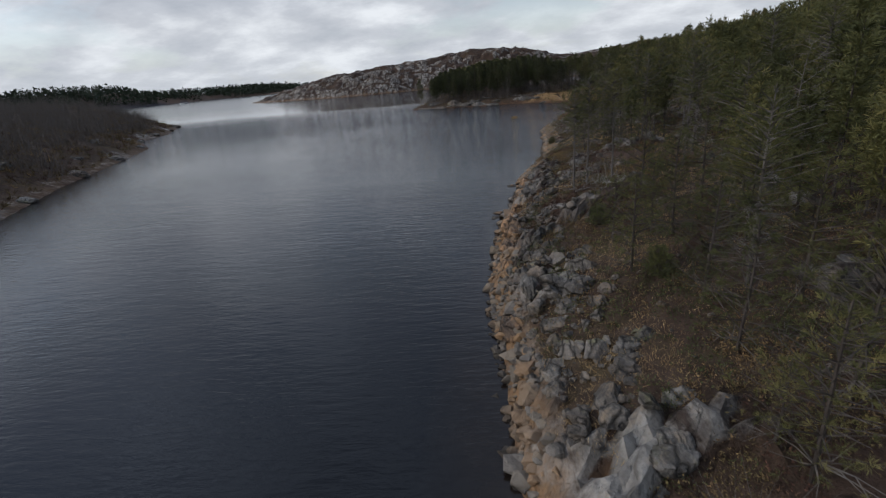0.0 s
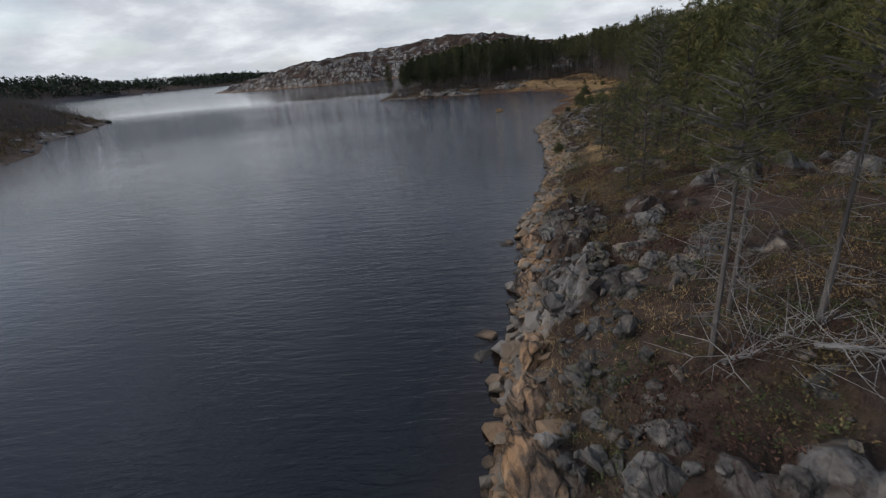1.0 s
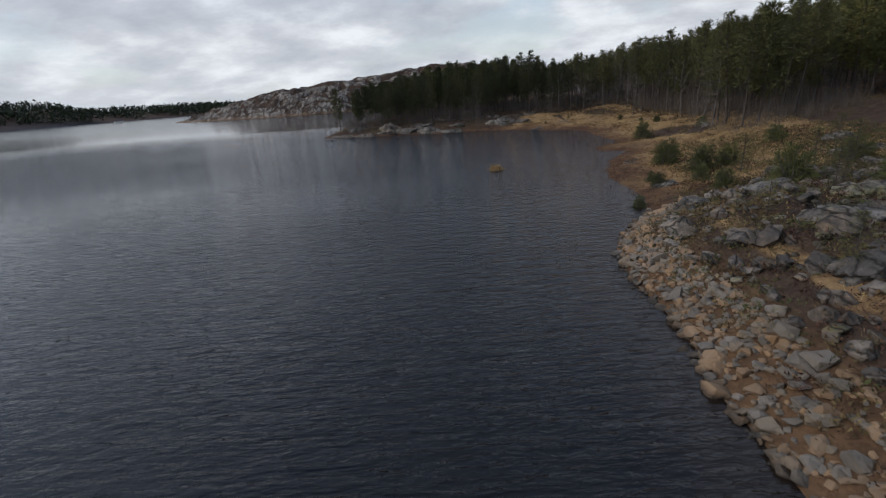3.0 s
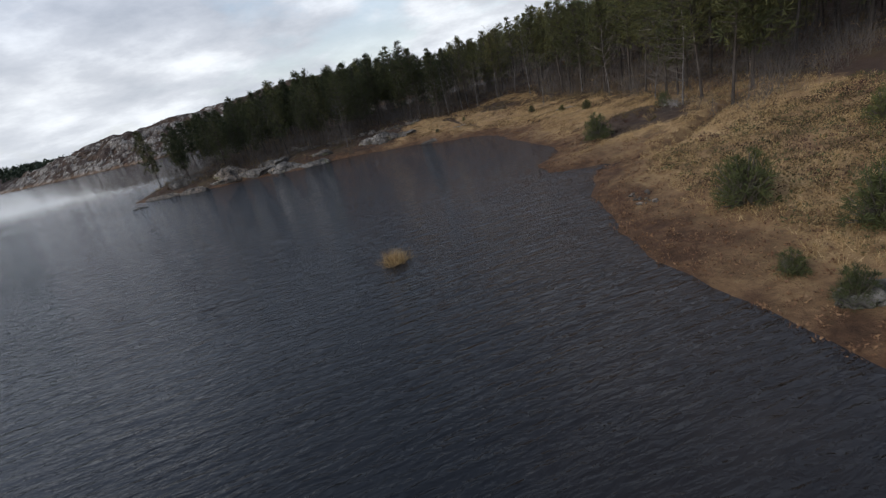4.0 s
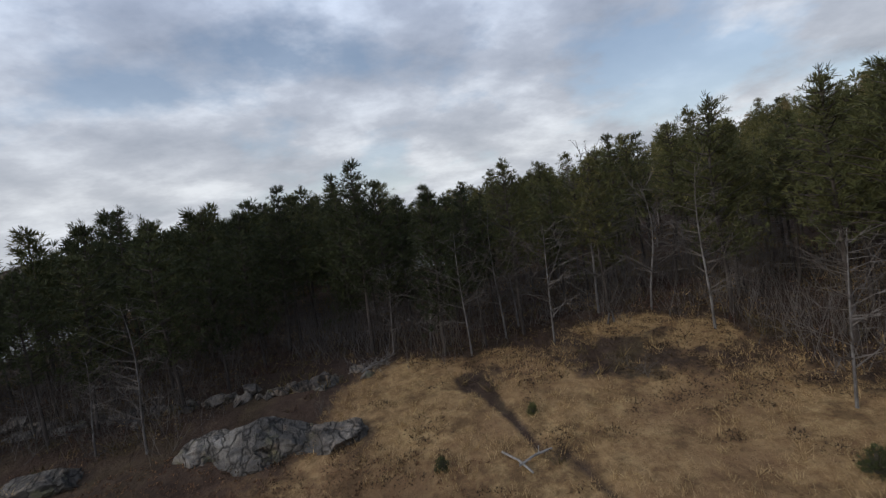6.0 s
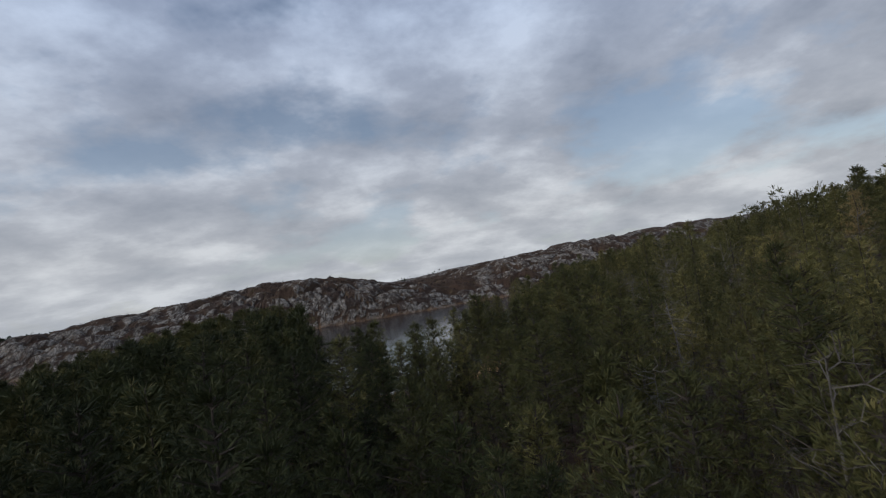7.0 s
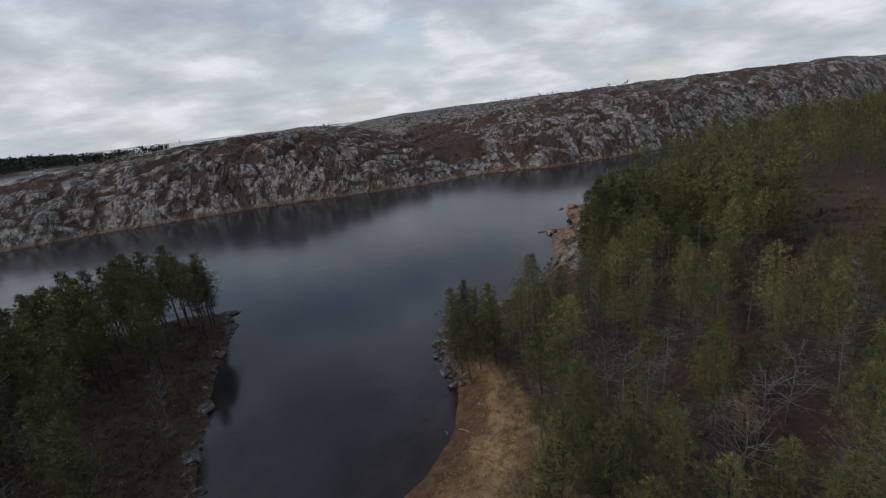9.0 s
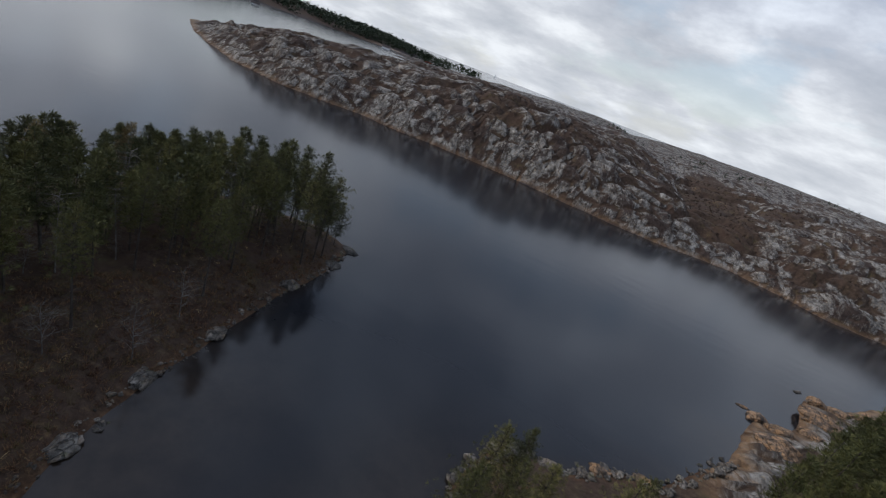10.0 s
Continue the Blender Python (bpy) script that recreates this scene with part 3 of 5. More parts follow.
    ridge_rock = ridge_rock * (1 - lush)
    main_rock = np.clip(rocky * 0.95 * smooth01(e1, 0.0, 0.10) * (0.45 + 0.55 * smooth01(e5, 0.0, 0.12)) + smooth01(p, 1.6, 0.6) * steep * 0.6, 0, 1)
    west_rock = 0.35 * smooth01(fbm(x / 8, y / 8, 4, 99), 0.1, 0.4) + 0.5 * smooth01(w, 4, 0)
    rock = np.where(on_ridge, ridge_rock, np.where(hm >= h, main_rock, np.where(hw >= h, west_rock, 0.1)))
    beach = smooth01(x, 24, 29) * smooth01(y, 140, 146) * smooth01(y, 172, 166) * smooth01(x, 49, 45) * smooth01(p, 13, 5)
    grass = np.where(hm >= h, np.clip(bog * smooth01(p, 15, 9) * (1 - 0.8 * sedge) * (1 - 0.55 * band) + beach + 0.55 * stony * smooth01(np.abs(p - 2.7), 0.6, 0.2) + 0.36 * smooth01(fbm(x / 3, y / 3, 3, 21), 0.12, 0.45) * (steep + stony), 0, 1), np.where(on_ridge, 0.34 * lush * smooth01(y, 310, 380) * smooth01(fbm(x / 12, y / 30, 3, 97), -0.3, 0.2) + 0.12, 0.2))
    meadow = smooth01(inland(x, y, CLEAR) + 0.8 * fbm(x / 1.6, y / 1.6, 3, 61), -0.6, 0.9) * smooth01(x - 0.55 * np.clip(y - 104, 0, 20), 11.5, 15) * smooth01(y, 64, 70)
    grass = np.where((hm >= h) & (p > 0), np.maximum(grass, meadow * (1 - 0.75 * sedge) * (1 - 0.6 * band) * (1 - 0.7 * trail) * (1 - 0.5 * smooth01(fbm(x / 2.2, y / 1.6, 4, 29), 0.12, 0.4))), grass)
    grass = grass * (1 - 0.6 * trail)
    rust = smooth01(inland(x, y, SLOPE), -2, 1.5)
    grass = np.where(hm >= h, np.maximum(grass, 0.25 * rust), grass)
    shelf = smooth01(h + 0.30 * fbm(x / 1.1, y / 1.1, 4, 29), 0.26, 0.10)
    mud = np.where((hm >= h) & (rock < 0.5), np.clip(shelf * (bog + rest * 0.9), 0, 1), 0) * smooth01(h, -3, -0.2)
    fringe = bog * smooth01(p + 1.5 * fbm(x / 1.8, y / 1.8, 3, 73), 3.4, 0.7) * (hm >= h) * (dm > 0)
    cove = beach * smooth01(p + 1.2 * fbm(x / 1.8, y / 1.8, 3, 74), 3.0, 1.6)
    mud = np.maximum(mud, np.maximum(0.65 * fringe, 0.9 * cove))
    mud = np.maximum(mud, 0.75 * stony * smooth01(p, 2.0, 1.4) * (hm >= h))
    mud = np.maximum(np.maximum(mud, smooth01(h, 0.05, -0.1) * 0.9), smooth01(cut, 0.4, 0.2) * smooth01(x, 33, 28) * (x > 18))
    stain = np.where(on_ridge, smooth01(h, 1.3, 0.2) * 0.6, np.where(hm >= h, (steep + stony + smooth01(x, 60, 66)) * smooth01(h, 1.0, 0.3), 0.3 * smooth01(h, 1, 0.2)))
    deep = smooth01(h, -0.03, -0.40)
    return h, rock, grass, mud, np.clip(stain, 0, 1), deep


def height(x, y):
    return survey(np.atleast_1d(x), np.atleast_1d(y))[0]


def spaced(stretches):
    """Grid lines from (start, end, step) stretches; a negative step grows outwards."""
    out = []
    for a, b, s in stretches:
        out.append(np.arange(a, b, s) if s > 0 else a + (b - a) * (np.linspace(0, 1, int(-s), endpoint=False) ** 2.2 if abs(b) > abs(a) else 1 - (1 - np.linspace(0, 1, int(-s), endpoint=False)) ** 2.2))
    return np.concatenate(out)


def build_ground():
    gx = spaced([(-4800, -152, -30), (-152, -14, 1.15), (-14, 2, 0.6), (2, 14, 0.24), (14, 48, 0.5), (48, 190, 1.15), (190, 420, 2.4), (420, 4800, -26)])
    gy = spaced([(-600, 2, -16), (2, 36, 0.28), (36, 122, 0.48), (122, 200, 0.9), (200, 272, 3.0), (272, 326, 0.85), (326, 430, 2.2), (430, 640, 6.0), (640, 4800, -32)])
    X, Y = np.meshgrid(gx, gy)
    x, y = X.ravel(), Y.ravel()
    h, *masks = survey(x, y)
    nx, ny = len(gx), len(gy)
    i = (np.arange(ny - 1)[:, None] * nx + np.arange(nx - 1)[None]).ravel()
    F = np.concatenate([np.stack([i, i + 1, i + nx + 1], 1), np.stack([i, i + nx + 1, i + nx], 1)])
    me = mesh_from("ground", np.stack([x, y, h], 1), F, GROUND, True)
    for name, values in zip(("rock", "grass", "mud", "stain", "deep"), masks):
        me.attributes.new(name, "FLOAT", "POINT").data.foreach_set("value", values.astype(np.float32))
    return tagged(new("ground", me), "brown heather moor, granite bank and straw-coloured marsh", "ground", kind="structure")


ground = build_ground()


def build_water():
    gx = np.r_[-4900, -2000, -800, -400, np.arange(-240, -16, 8.0), np.arange(-16, 50, 1.0), np.arange(52, 320, 8.0), 400, 800, 2000, 4900]
    gy = np.r_[-700, -300, -100, np.arange(-20, 0, 8.0), np.arange(0, 118, 1.0), np.arange(118, 200, 2.0), np.arange(200, 360, 8.0), 420, 500, 700, 1200, 2400, 4900]
    X, Y = np.meshgrid(gx, gy)
    nx, ny = len(gx), len(gy)
    i = (np.arange(ny - 1)[:, None] * nx + np.arange(nx - 1)[None]).ravel()
    F = np.concatenate([np.stack([i, i + 1, i + nx + 1], 1), np.stack([i, i + nx + 1, i + nx], 1)])
    x, y = X.ravel(), Y.ravel()
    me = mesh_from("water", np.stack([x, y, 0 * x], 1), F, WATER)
    # how far the bed shows through: wide in the bay and the inlet, a narrow rim elsewhere
    d = -inland(x, y, MAIN)
    bay = smooth01(y, 60, 70) * smooth01(y, 116, 108) * smooth01(x, 2, 12)
    cove = smooth01(y, 185, 160) * smooth01(y, 148, 154)
    shallow = np.maximum(np.maximum(bay * smooth01(d + 2.0 * fbm(x / 6, y / 6, 2, 75), 6.5, 0.8), cove * smooth01(d, 12, 1)), 0.6 * smooth01(d, 1.8, 0.2))
    me.attributes.new("shallow", "FLOAT", "POINT").data.foreach_set("value", shallow.astype(np.float32))
    return new("water", me)


water = build_water()
tagged(water, "dark rippled lake water reflecting the grey sky", "water", kind="structure")
water.visible_shadow = False


# ---- trees ----
RNG = np.random.default_rng(7)


def stick(soup, a, b, ra, rb, sides=3):
    """A tapered twig between two points."""
    a, b = np.asarray(a, float), np.asarray(b, float)
    w = (b - a) / (np.linalg.norm(b - a) + 1e-9)
    u = np.cross(w, (0.3, 0.2, 0.93) if abs(w[2]) < 0.9 else (1, 0, 0))
    u /= np.linalg.norm(u)
    v = np.cross(w, u)
    ang = np.arange(sides) * 2 * np.pi / sides
    ring = np.cos(ang)[:, None] * u + np.sin(ang)[:, None] * v
    V = np.concatenate([a + ra * ring, b + rb * ring])
    F = []
    for k in range(sides):
        n = (k + 1) % sides
        F += [(k, n, sides + n), (k, sides + n, sides + k)]
    soup.add(V, F)


def tube(soup, pts, radii, sides=7):
    """A tapered, bent stem as one skin."""
    pts = np.asarray(pts, float)
    ang = np.arange(sides) * 2 * np.pi / sides
    V = np.concatenate([p + r * np.stack([np.cos(ang), np.sin(ang), 0 * ang], 1) for p, r in zip(pts, radii)])
    F = []
    for j in range(len(pts) - 1):
        for k in range(sides):
            n = (k + 1) % sides
            F += [(j * sides + k, j * sides + n, (j + 1) * sides + n), (j * sides + k, (j + 1) * sides + n, (j + 1) * sides + k)]
    soup.add(V, F)


def tuft(soup, rng, at, out, size, spikes, width):
    """A brush of needles round the end of a shoot."""
    d = rng.normal(size=(spikes, 3)) * 0.75 + np.asarray(out) * 0.75 + (0, 0, 0.35)
    d /= np.linalg.norm(d, axis=1)[:, None]
    side = np.cross(d, rng.normal(size=(spikes, 3)))
    side /= np.linalg.norm(side, axis=1)[:, None] + 1e-9
    ln = size * rng.uniform(0.65, 1.15, (spikes, 1))
    base = np.asarray(at) + d * 0.06 * size
    V = np.stack([base - side * width * 0.6, base + d * ln * 0.6 + side * width, base + d * ln], 1)
    V[:, 0] = at
    soup.add(V.reshape(-1, 3), np.arange(3 * spikes).reshape(-1, 3))
    # one shared root keeps the brush together as an island
    soup.F[-1][:, 0] = soup.F[-1][0, 0]


def pine(rng, tall, crown_from, reach, whorls, per, spikes, size, width, bare=10, stem_sides=7, limbs=True, along_limb=(0.42, 0.68, 0.9, 1.05), core=0):
    """Stem, boughs and needles of a pine as three soups."""
    stem, boughs, needles = Soup(), Soup(), Soup()
    bend = rng.normal(size=2) * 0.03 * tall
    zs = np.linspace(0, 1, 7 if stem_sides > 4 else 4)
    curve = lambda s: np.array([bend[0] * np.sin(s * 2.2) * s, bend[1] * np.sin(s * 2.9) * s, s * tall])
    tube(stem, [curve(s) for s in zs], 0.0092 * tall * (1.05 - zs) + 0.010, stem_sides)
    for k in range(whorls):
        s = crown_from + (0.98 - crown_from) * (k + 0.3) / whorls
        c = (s - crown_from) / (1 - crown_from)
        r = reach * (0.62 + 1.2 * c if c < 0.28 else 1.0 * (1 - ((c - 0.28) / 0.74) ** 1.15) + 0.05)
        for a in np.arange(per) * 2 * np.pi / per + rng.uniform(0, 7):
            a += rng.normal() * 0.35
            ln = r * rng.uniform(0.65, 1.25)
            rise = rng.uniform(0.05, 0.45) + 0.35 * c
            root = curve(s + rng.normal() * 0.012)
            out = np.array([np.cos(a), np.sin(a), rise])
            tip = root + out * ln
            if limbs:
                stick(stem, root, tip, 0.0042 * tall, 0.005)
            for f in ((0.62, 1.0) if ln < 0.7 else along_limb):
                spot = root + out * ln * f + rng.normal(size=3) * 0.24 * ln * (0.5 + 0.5 * f)
                tuft(needles, rng, spot, out, size * rng.uniform(0.8, 1.2), spikes, width)
            if core:
                tuft(needles, rng, root + out * ln * 0.3, out, size * 1.3, core, width * 2.0)
    tuft(needles, rng, curve(0.99), (0, 0, 1), size * 0.9, spikes, width)
    for k in range(bare):
        s = rng.uniform(0.12, crown_from + 0.06)
        a = rng.uniform(0, 7)
        root = curve(s)
        out = np.array([np.cos(a), np.sin(a), rng.uniform(-0.25, 0.35)])
        ln = reach * rng.uniform(0.35, 0.95)
        mid = root + out * ln * 0.5 + rng.normal(size=3) * 0.10 * ln
        stick(boughs, root, mid, 0.012, 0.008)
        for _ in range(2):
            stick(boughs, mid, root + out * ln * rng.uniform(0.7, 1.1) + rng.normal(size=3) * 0.30 * ln, 0.007, 0.003)
    return stem, boughs, needles


def bare_tree(rng, tall, spread, splits):
    """A leafless birch or a dead pine: stem and its branches."""
    stem, boughs = Soup(), Soup()
    bend = rng.normal(size=2) * 0.085 * tall
    zs = np.linspace(0, 1, 7)
    curve = lambda s: np.array([bend[0] * np.sin(s * 2.6) * s, bend[1] * np.sin(s * 3.1) * s, s * tall])
    tube(stem, [curve(s) for s in zs], 0.0078 * tall * (1.05 - zs) + 0.007, 7)
    for k in range(splits):
        s = rng.uniform(0.22, 0.97)
        a = rng.uniform(0, 7)
        root = curve(s)
        ln = spread * (1.15 - 0.75 * s) * rng.uniform(0.6, 1.2)
        out = np.array([np.cos(a), np.sin(a), rng.uniform(0.1, 0.9)])
        mid = root + out * ln * 0.5
        stick(boughs, root, mid, 0.006 * tall * (1.2 - s), 0.012)
        for _ in range(3):
            e = mid + (out * 0.5 + rng.normal(size=3) * 0.28) * ln
            stick(boughs, mid, e, 0.012, 0.006)
            for _ in range(2):
                stick(boughs, e, e + rng.normal(size=3) * 0.16 * ln + (0, 0, 0.06 * ln), 0.006, 0.003)
    return stem, boughs


def thing(name, label, category, group="", kind="", at=None):
    ob = tagged(new(name), label, category, group, kind)
    if at is not None:
        ob.matrix_world = at
    return ob


def place(x, y, turn=0.0, scale=1.0, sink=0.06, tilt=(0, 0)):
    z = float(height(x, y)[0]) - sink
    return pose(x, y, z, tilt[0], tilt[1], turn) @ Matrix.Diagonal((scale, scale, scale, 1))


def copy_scaled(ob, m):
    """copy_thing at a pose with a scale of its own."""
    made = copy_thing(ob, m)
    made.matrix_basis = m
    return made


PINES = []
for k in range(7):
    rng = np.random.default_rng(100 + k)
    tall, low, reach = [(7.6, 0.34, 1.25), (8.2, 0.46, 1.15), (7.0, 0.28, 1.3), (7.9, 0.48, 1.15), (6.4, 0.22, 1.2), (8.6, 0.38, 1.3), (7.3, 0.46, 1.3)][k]
    soups = pine(rng, tall, low, reach, 14, 6, 14, 0.24, 0.021, bare=20, core=8, along_limb=(0.36, 0.56, 0.74, 0.9, 1.05))
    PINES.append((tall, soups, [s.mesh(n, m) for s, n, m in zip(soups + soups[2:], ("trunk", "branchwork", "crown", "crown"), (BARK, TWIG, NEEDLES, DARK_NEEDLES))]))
FAR_PINES = []
for k in range(5):
    rng = np.random.default_rng(200 + k)
    tall, low, reach = [(7.6, 0.30, 1.15), (8.3, 0.38, 1.1), (6.8, 0.26, 1.2), (7.8, 0.42, 1.25), (8.8, 0.34, 1.15)][k]
    FAR_PINES.append((tall, pine(rng, tall, low, reach, 11, 5, 11, 0.42, 0.046, bare=12, core=6, stem_sides=5, limbs=False, along_limb=(0.4, 0.65, 0.87, 1.05))))
FINE_PINES = []
for k in range(4):
    rng = np.random.default_rng(250 + k)
    tall, low, reach = [(5.4, 0.50, 1.15), (5.8, 0.58, 1.1), (5.0, 0.42, 1.2), (6.4, 0.66, 1.15)][k]
    soups = pine(rng, tall, low, reach, 13, 6, 20, 0.155, 0.0095, bare=60, along_limb=(0.36, 0.54, 0.7, 0.86, 1.03), core=5)
    FINE_PINES.append((tall, soups, [s.mesh(n, m) for s, n, m in zip(soups, ("trunk", "branchwork", "crown"), (GREYBARK, DEADTWIG, NEEDLES))]))
BARES = []
for k in range(5):
    rng = np.random.default_rng(300 + k)
    tall = (6.2, 5.2, 7.0, 5.6, 6.6)[k]
    soups = bare_tree(rng, tall, 1.9, 30)
    BARES.append((tall, soups))


def forest_spots(rng, box, step, keep):
    """Jittered places of trees inside a box where keep(x, y) holds."""
    x0, y0, x1, y1 = box
    X, Y = np.meshgrid(np.arange(x0, x1, step), np.arange(y0, y1, step))
    X, Y = X.ravel() + rng.uniform(-0.42, 0.42, X.size) * step, Y.ravel() + rng.uniform(-0.42, 0.42, Y.size) * step
    ok = keep(X, Y)
    return X[ok], Y[ok]


def wooded(x, y):
    d = inland(x, y, MAIN)
    ok = (d > 1.6) & (inland(x, y, CLEAR) < 0) & (inland(x, y, INLET) < 0) & (inland(x, y, HEATH) < 0) & (inland(x, y, ISTHMUS) < 0)
    ok &= ~((y < 82) & (y > 44) & (x < 27 + 0.3 * (y - 44)))
    ok &= ~((y <= 44) & (d < 6.0))
    ok &= ~((x > 60) & (d < 5))
    # the headland's open strip along the inlet
    ok &= ~((inland(x, y, SLOPE) > 0) & (fbm(x / 2.4, y / 2.4, 2, 4) < 0.32))
    ok &= ~((x > 43) & (x < 64) & (y > 168) & (d < 8.0))
    return ok


def pine_at(x, y, kind, scale, turn, group, pool=None, dark=False):
    tall, _, meshes = (pool or PINES)[kind]
    ob = thing("pine_tree", PINE_LABELS[kind % len(PINE_LABELS)], "tree", group, at=place(x, y, turn, scale, 0.1, (RNG.normal() * 1.5, RNG.normal() * 1.5)))
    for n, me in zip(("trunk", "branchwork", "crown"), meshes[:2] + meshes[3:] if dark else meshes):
        tagged(sub(n, me, ob), kind="" if n == "trunk" else "stuff")
    return ob


# bleached dead trees: x, y, scale
DEAD_SPOTS = [(48.2, 135.8, 1.05), (55.2, 149.1, 1.0), (58.2, 150.0, 0.9), (42.6, 133.0, 0.9), (38.0, 127.5, 0.9), (50.5, 126.0, 1.0), (60.0, 140.0, 0.95), (52.0, 158.0, 0.9), (66.0, 152.0, 1.0), (20.6, 166.4, 0.7), (19.0, 171.5, 0.75), (17.5, 163.0, 0.7), (10.0, 166.5, 0.8), (14.5, 160.0, 0.75), (15.5, 20.4, 0.7), (35.0, 138.5, 0.6), (46.5, 139.5, 1.1), (50.2, 137.5, 1.15), (47.0, 129.5, 1.1), (53.5, 142.0, 1.1), (51.0, 146.5, 1.05), (57.0, 134.0, 1.15), (62.5, 146.0, 1.1), (56.0, 127.0, 1.1), (49.5, 152.5, 1.0), (64.0, 136.0, 1.1)]
PINE_LABELS = ["tall dark green pine with a bare grey lower trunk", "slender pine with a narrow dark green crown", "bushy green pine with low dead branches"]
# trees that stand out against the sky at the marsh's edge: x, y, height of the top
MARKED = [(22.1, 123.0, 9.9), (23.4, 117.8, 9.0), (23.6, 118.6, 8.6), (28.2, 120.0, 9.7), (31.0, 119.8, 9.7), (37.8, 119.0, 10.8), (34.4, 115.6, 10.3), (28.1, 134.0, 9.1), (44.2, 166.0, 8.4), (16.5, 193.0, 8.0), (13.4, 192.7, 8.4), (45.6, 168.6, 8.2), (46.9, 166.9, 7.9), (44.1, 170.4, 7.6), (46.1, 171.6, 7.8), (47.8, 169.4, 8.0), (44.0, 168.0, 6.6), (18.0, 191.0, 7.2), (18.6, 194.0, 6.6)]
for k, (x, y, top) in enumerate(MARKED):
    kind = (1, 0, 3, 5, 6, 0, 1, 4, 2, 6, 0, 2, 4, 2, 0, 4, 4, 2, 4)[k]
    pine_at(x, y, kind, (top - float(height(x, y)[0])) / (PINES[kind][0] * 1.03), 53 * k, "pines round the lake")
# pines of the bank: x, y, scale
BANK_PINES = [(6.9, 21.2, 0.6, 3), (7.7, 22.2, 0.9, 3), (8.6, 21.4, 0.9, 3), (8.9, 11.2, 0.55, 2), (10.2, 14.6, 0.8, 1), (13.0, 30.6, 0.7, 0), (11.8, 21.8, 0.85, 5), (13.6, 25.0, 0.95, 6), (14.8, 33.5, 1.0, 1), (12.4, 36.8, 0.85, 2), (13.8, 40.4, 0.9, 0), (16.6, 43.0, 0.9, 2), (18.4, 37.5, 1.0, 1), (16.8, 17.4, 1.0, 5), (19.0, 24.6, 1.0, 1), (20.5, 31.0, 1.05, 6), (14.0, 11.0, 0.85, 0)]
for k, (x, y, scale, kind) in enumerate(BANK_PINES):
    top = np.interp(x, [7, 11, 15, 21], [6.9, 7.6, 8.4, 9.4]) * (0.85 + 0.15 * scale)
    pine_at(x, y, kind % 4, (top - float(height(x, y)[0])) / FINE_PINES[kind % 4][0], 71 * k, "pines on the rocky bank", FINE_PINES)


def crown_line(x, y):
    """Height of the wood's canopy above the lake."""
    top = np.interp(x, [-10, 0, 8, 16, 24, 40, 60], [7.0, 8.1, 9.4, 10.0, 9.8, 10.2, 10.4])
    return top + 0.9 * smooth01(y, 135, 160) * smooth01(x, 30, 20) - 1.0 * smooth01(y, 140, 128) * smooth01(x, 19, 23) * smooth01(x, 34, 28) - 1.6 * smooth01(y, 118, 115) * smooth01(x, 20, 17)


fx, fy = forest_spots(RNG, (-9, 82, 46, 198), 2.3, wooded)
fz, ft = survey(fx, fy)[0], crown_line(fx, fy) * RNG.uniform(0.84, 1.04, len(fx))
ok = np.array([min((x - a) ** 2 + (y - b) ** 2 for a, b, _ in MARKED) > 1.6 for x, y in zip(fx, fy)])
fx, fy, fz, ft = fx[ok], fy[ok], fz[ok], ft[ok]
front = np.minimum(along(fx, fy, [(30, 84), (30, 108), (22, 113), (2, 114)]), np.minimum(along(fx, fy, [(24, 124), (40, 138), (44, 168)]), 2.0 + along(fx, fy, [(18, 158), (17, 195)])))
order = np.argsort(front)
for k in order[:185]:
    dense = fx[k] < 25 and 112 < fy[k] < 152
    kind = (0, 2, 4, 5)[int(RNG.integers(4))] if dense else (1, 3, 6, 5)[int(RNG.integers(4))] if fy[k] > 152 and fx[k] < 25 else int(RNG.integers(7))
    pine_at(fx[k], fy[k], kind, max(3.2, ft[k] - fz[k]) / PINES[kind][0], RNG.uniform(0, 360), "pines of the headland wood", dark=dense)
rest_of_wood = order[185:]


def tree_mesh(name, soups, mats):
    """One tree as one mesh: stem, twigs and needles with a material each."""
    whole = Soup()
    marks = []
    for n, soup in enumerate(soups):
        V, F = soup.arrays()
        if len(V):
            whole.add(V, F)
            marks += [n] * len(F)
    me = whole.mesh(name, mats[0])
    for m in mats[1:]:
        me.materials.append(m)
    if len(me.polygons) == len(marks):
        me.polygons.foreach_set("material_index", np.array(marks, np.int32))
    return me


def joined_wood(name, spots, pool, rng, low, high, label, tops=None, leaf=None, snags=0.0, withered=0.0):
    """A wood of many pines as stuff; alike trees share a mesh."""
    mats = (BARK, DEADTWIG if leaf is LIT_NEEDLES else TWIG, leaf or NEEDLES)
    meshes = [(t, tree_mesh("pine", soups, mats)) for t, soups in pool]
    dry = [(t, tree_mesh("pine", soups, (BARK, TWIG, WITHERED))) for t, soups in pool[:2]] if withered else []
    ob = thing(name, label, "trees", kind="stuff")
    x, y = spots
    z = survey(x, y)[0]
    for k, (a, b, c) in enumerate(zip(x, y, z)):
        draw = rng.random()
        group = SNAGS if draw < snags else dry if draw < snags + withered else meshes
        tall, me = group[int(rng.integers(len(group)))]
        s, t = rng.uniform(low, high), rng.uniform(0, 360)
        if tops is not None:
            s = max(3.2, tops[k] - c) / tall
        if group is SNAGS:
            s *= 0.85
        tree = tagged(sub("pine", me, ob), kind="stuff")
        wide = s * rng.uniform(0.9, 1.12)
        tree.matrix_world = pose(a, b, c - 0.1, rng.normal() * 1.5, rng.normal() * 1.5, t) @ Matrix.Diagonal((wide, wide, s, 1))
    return ob


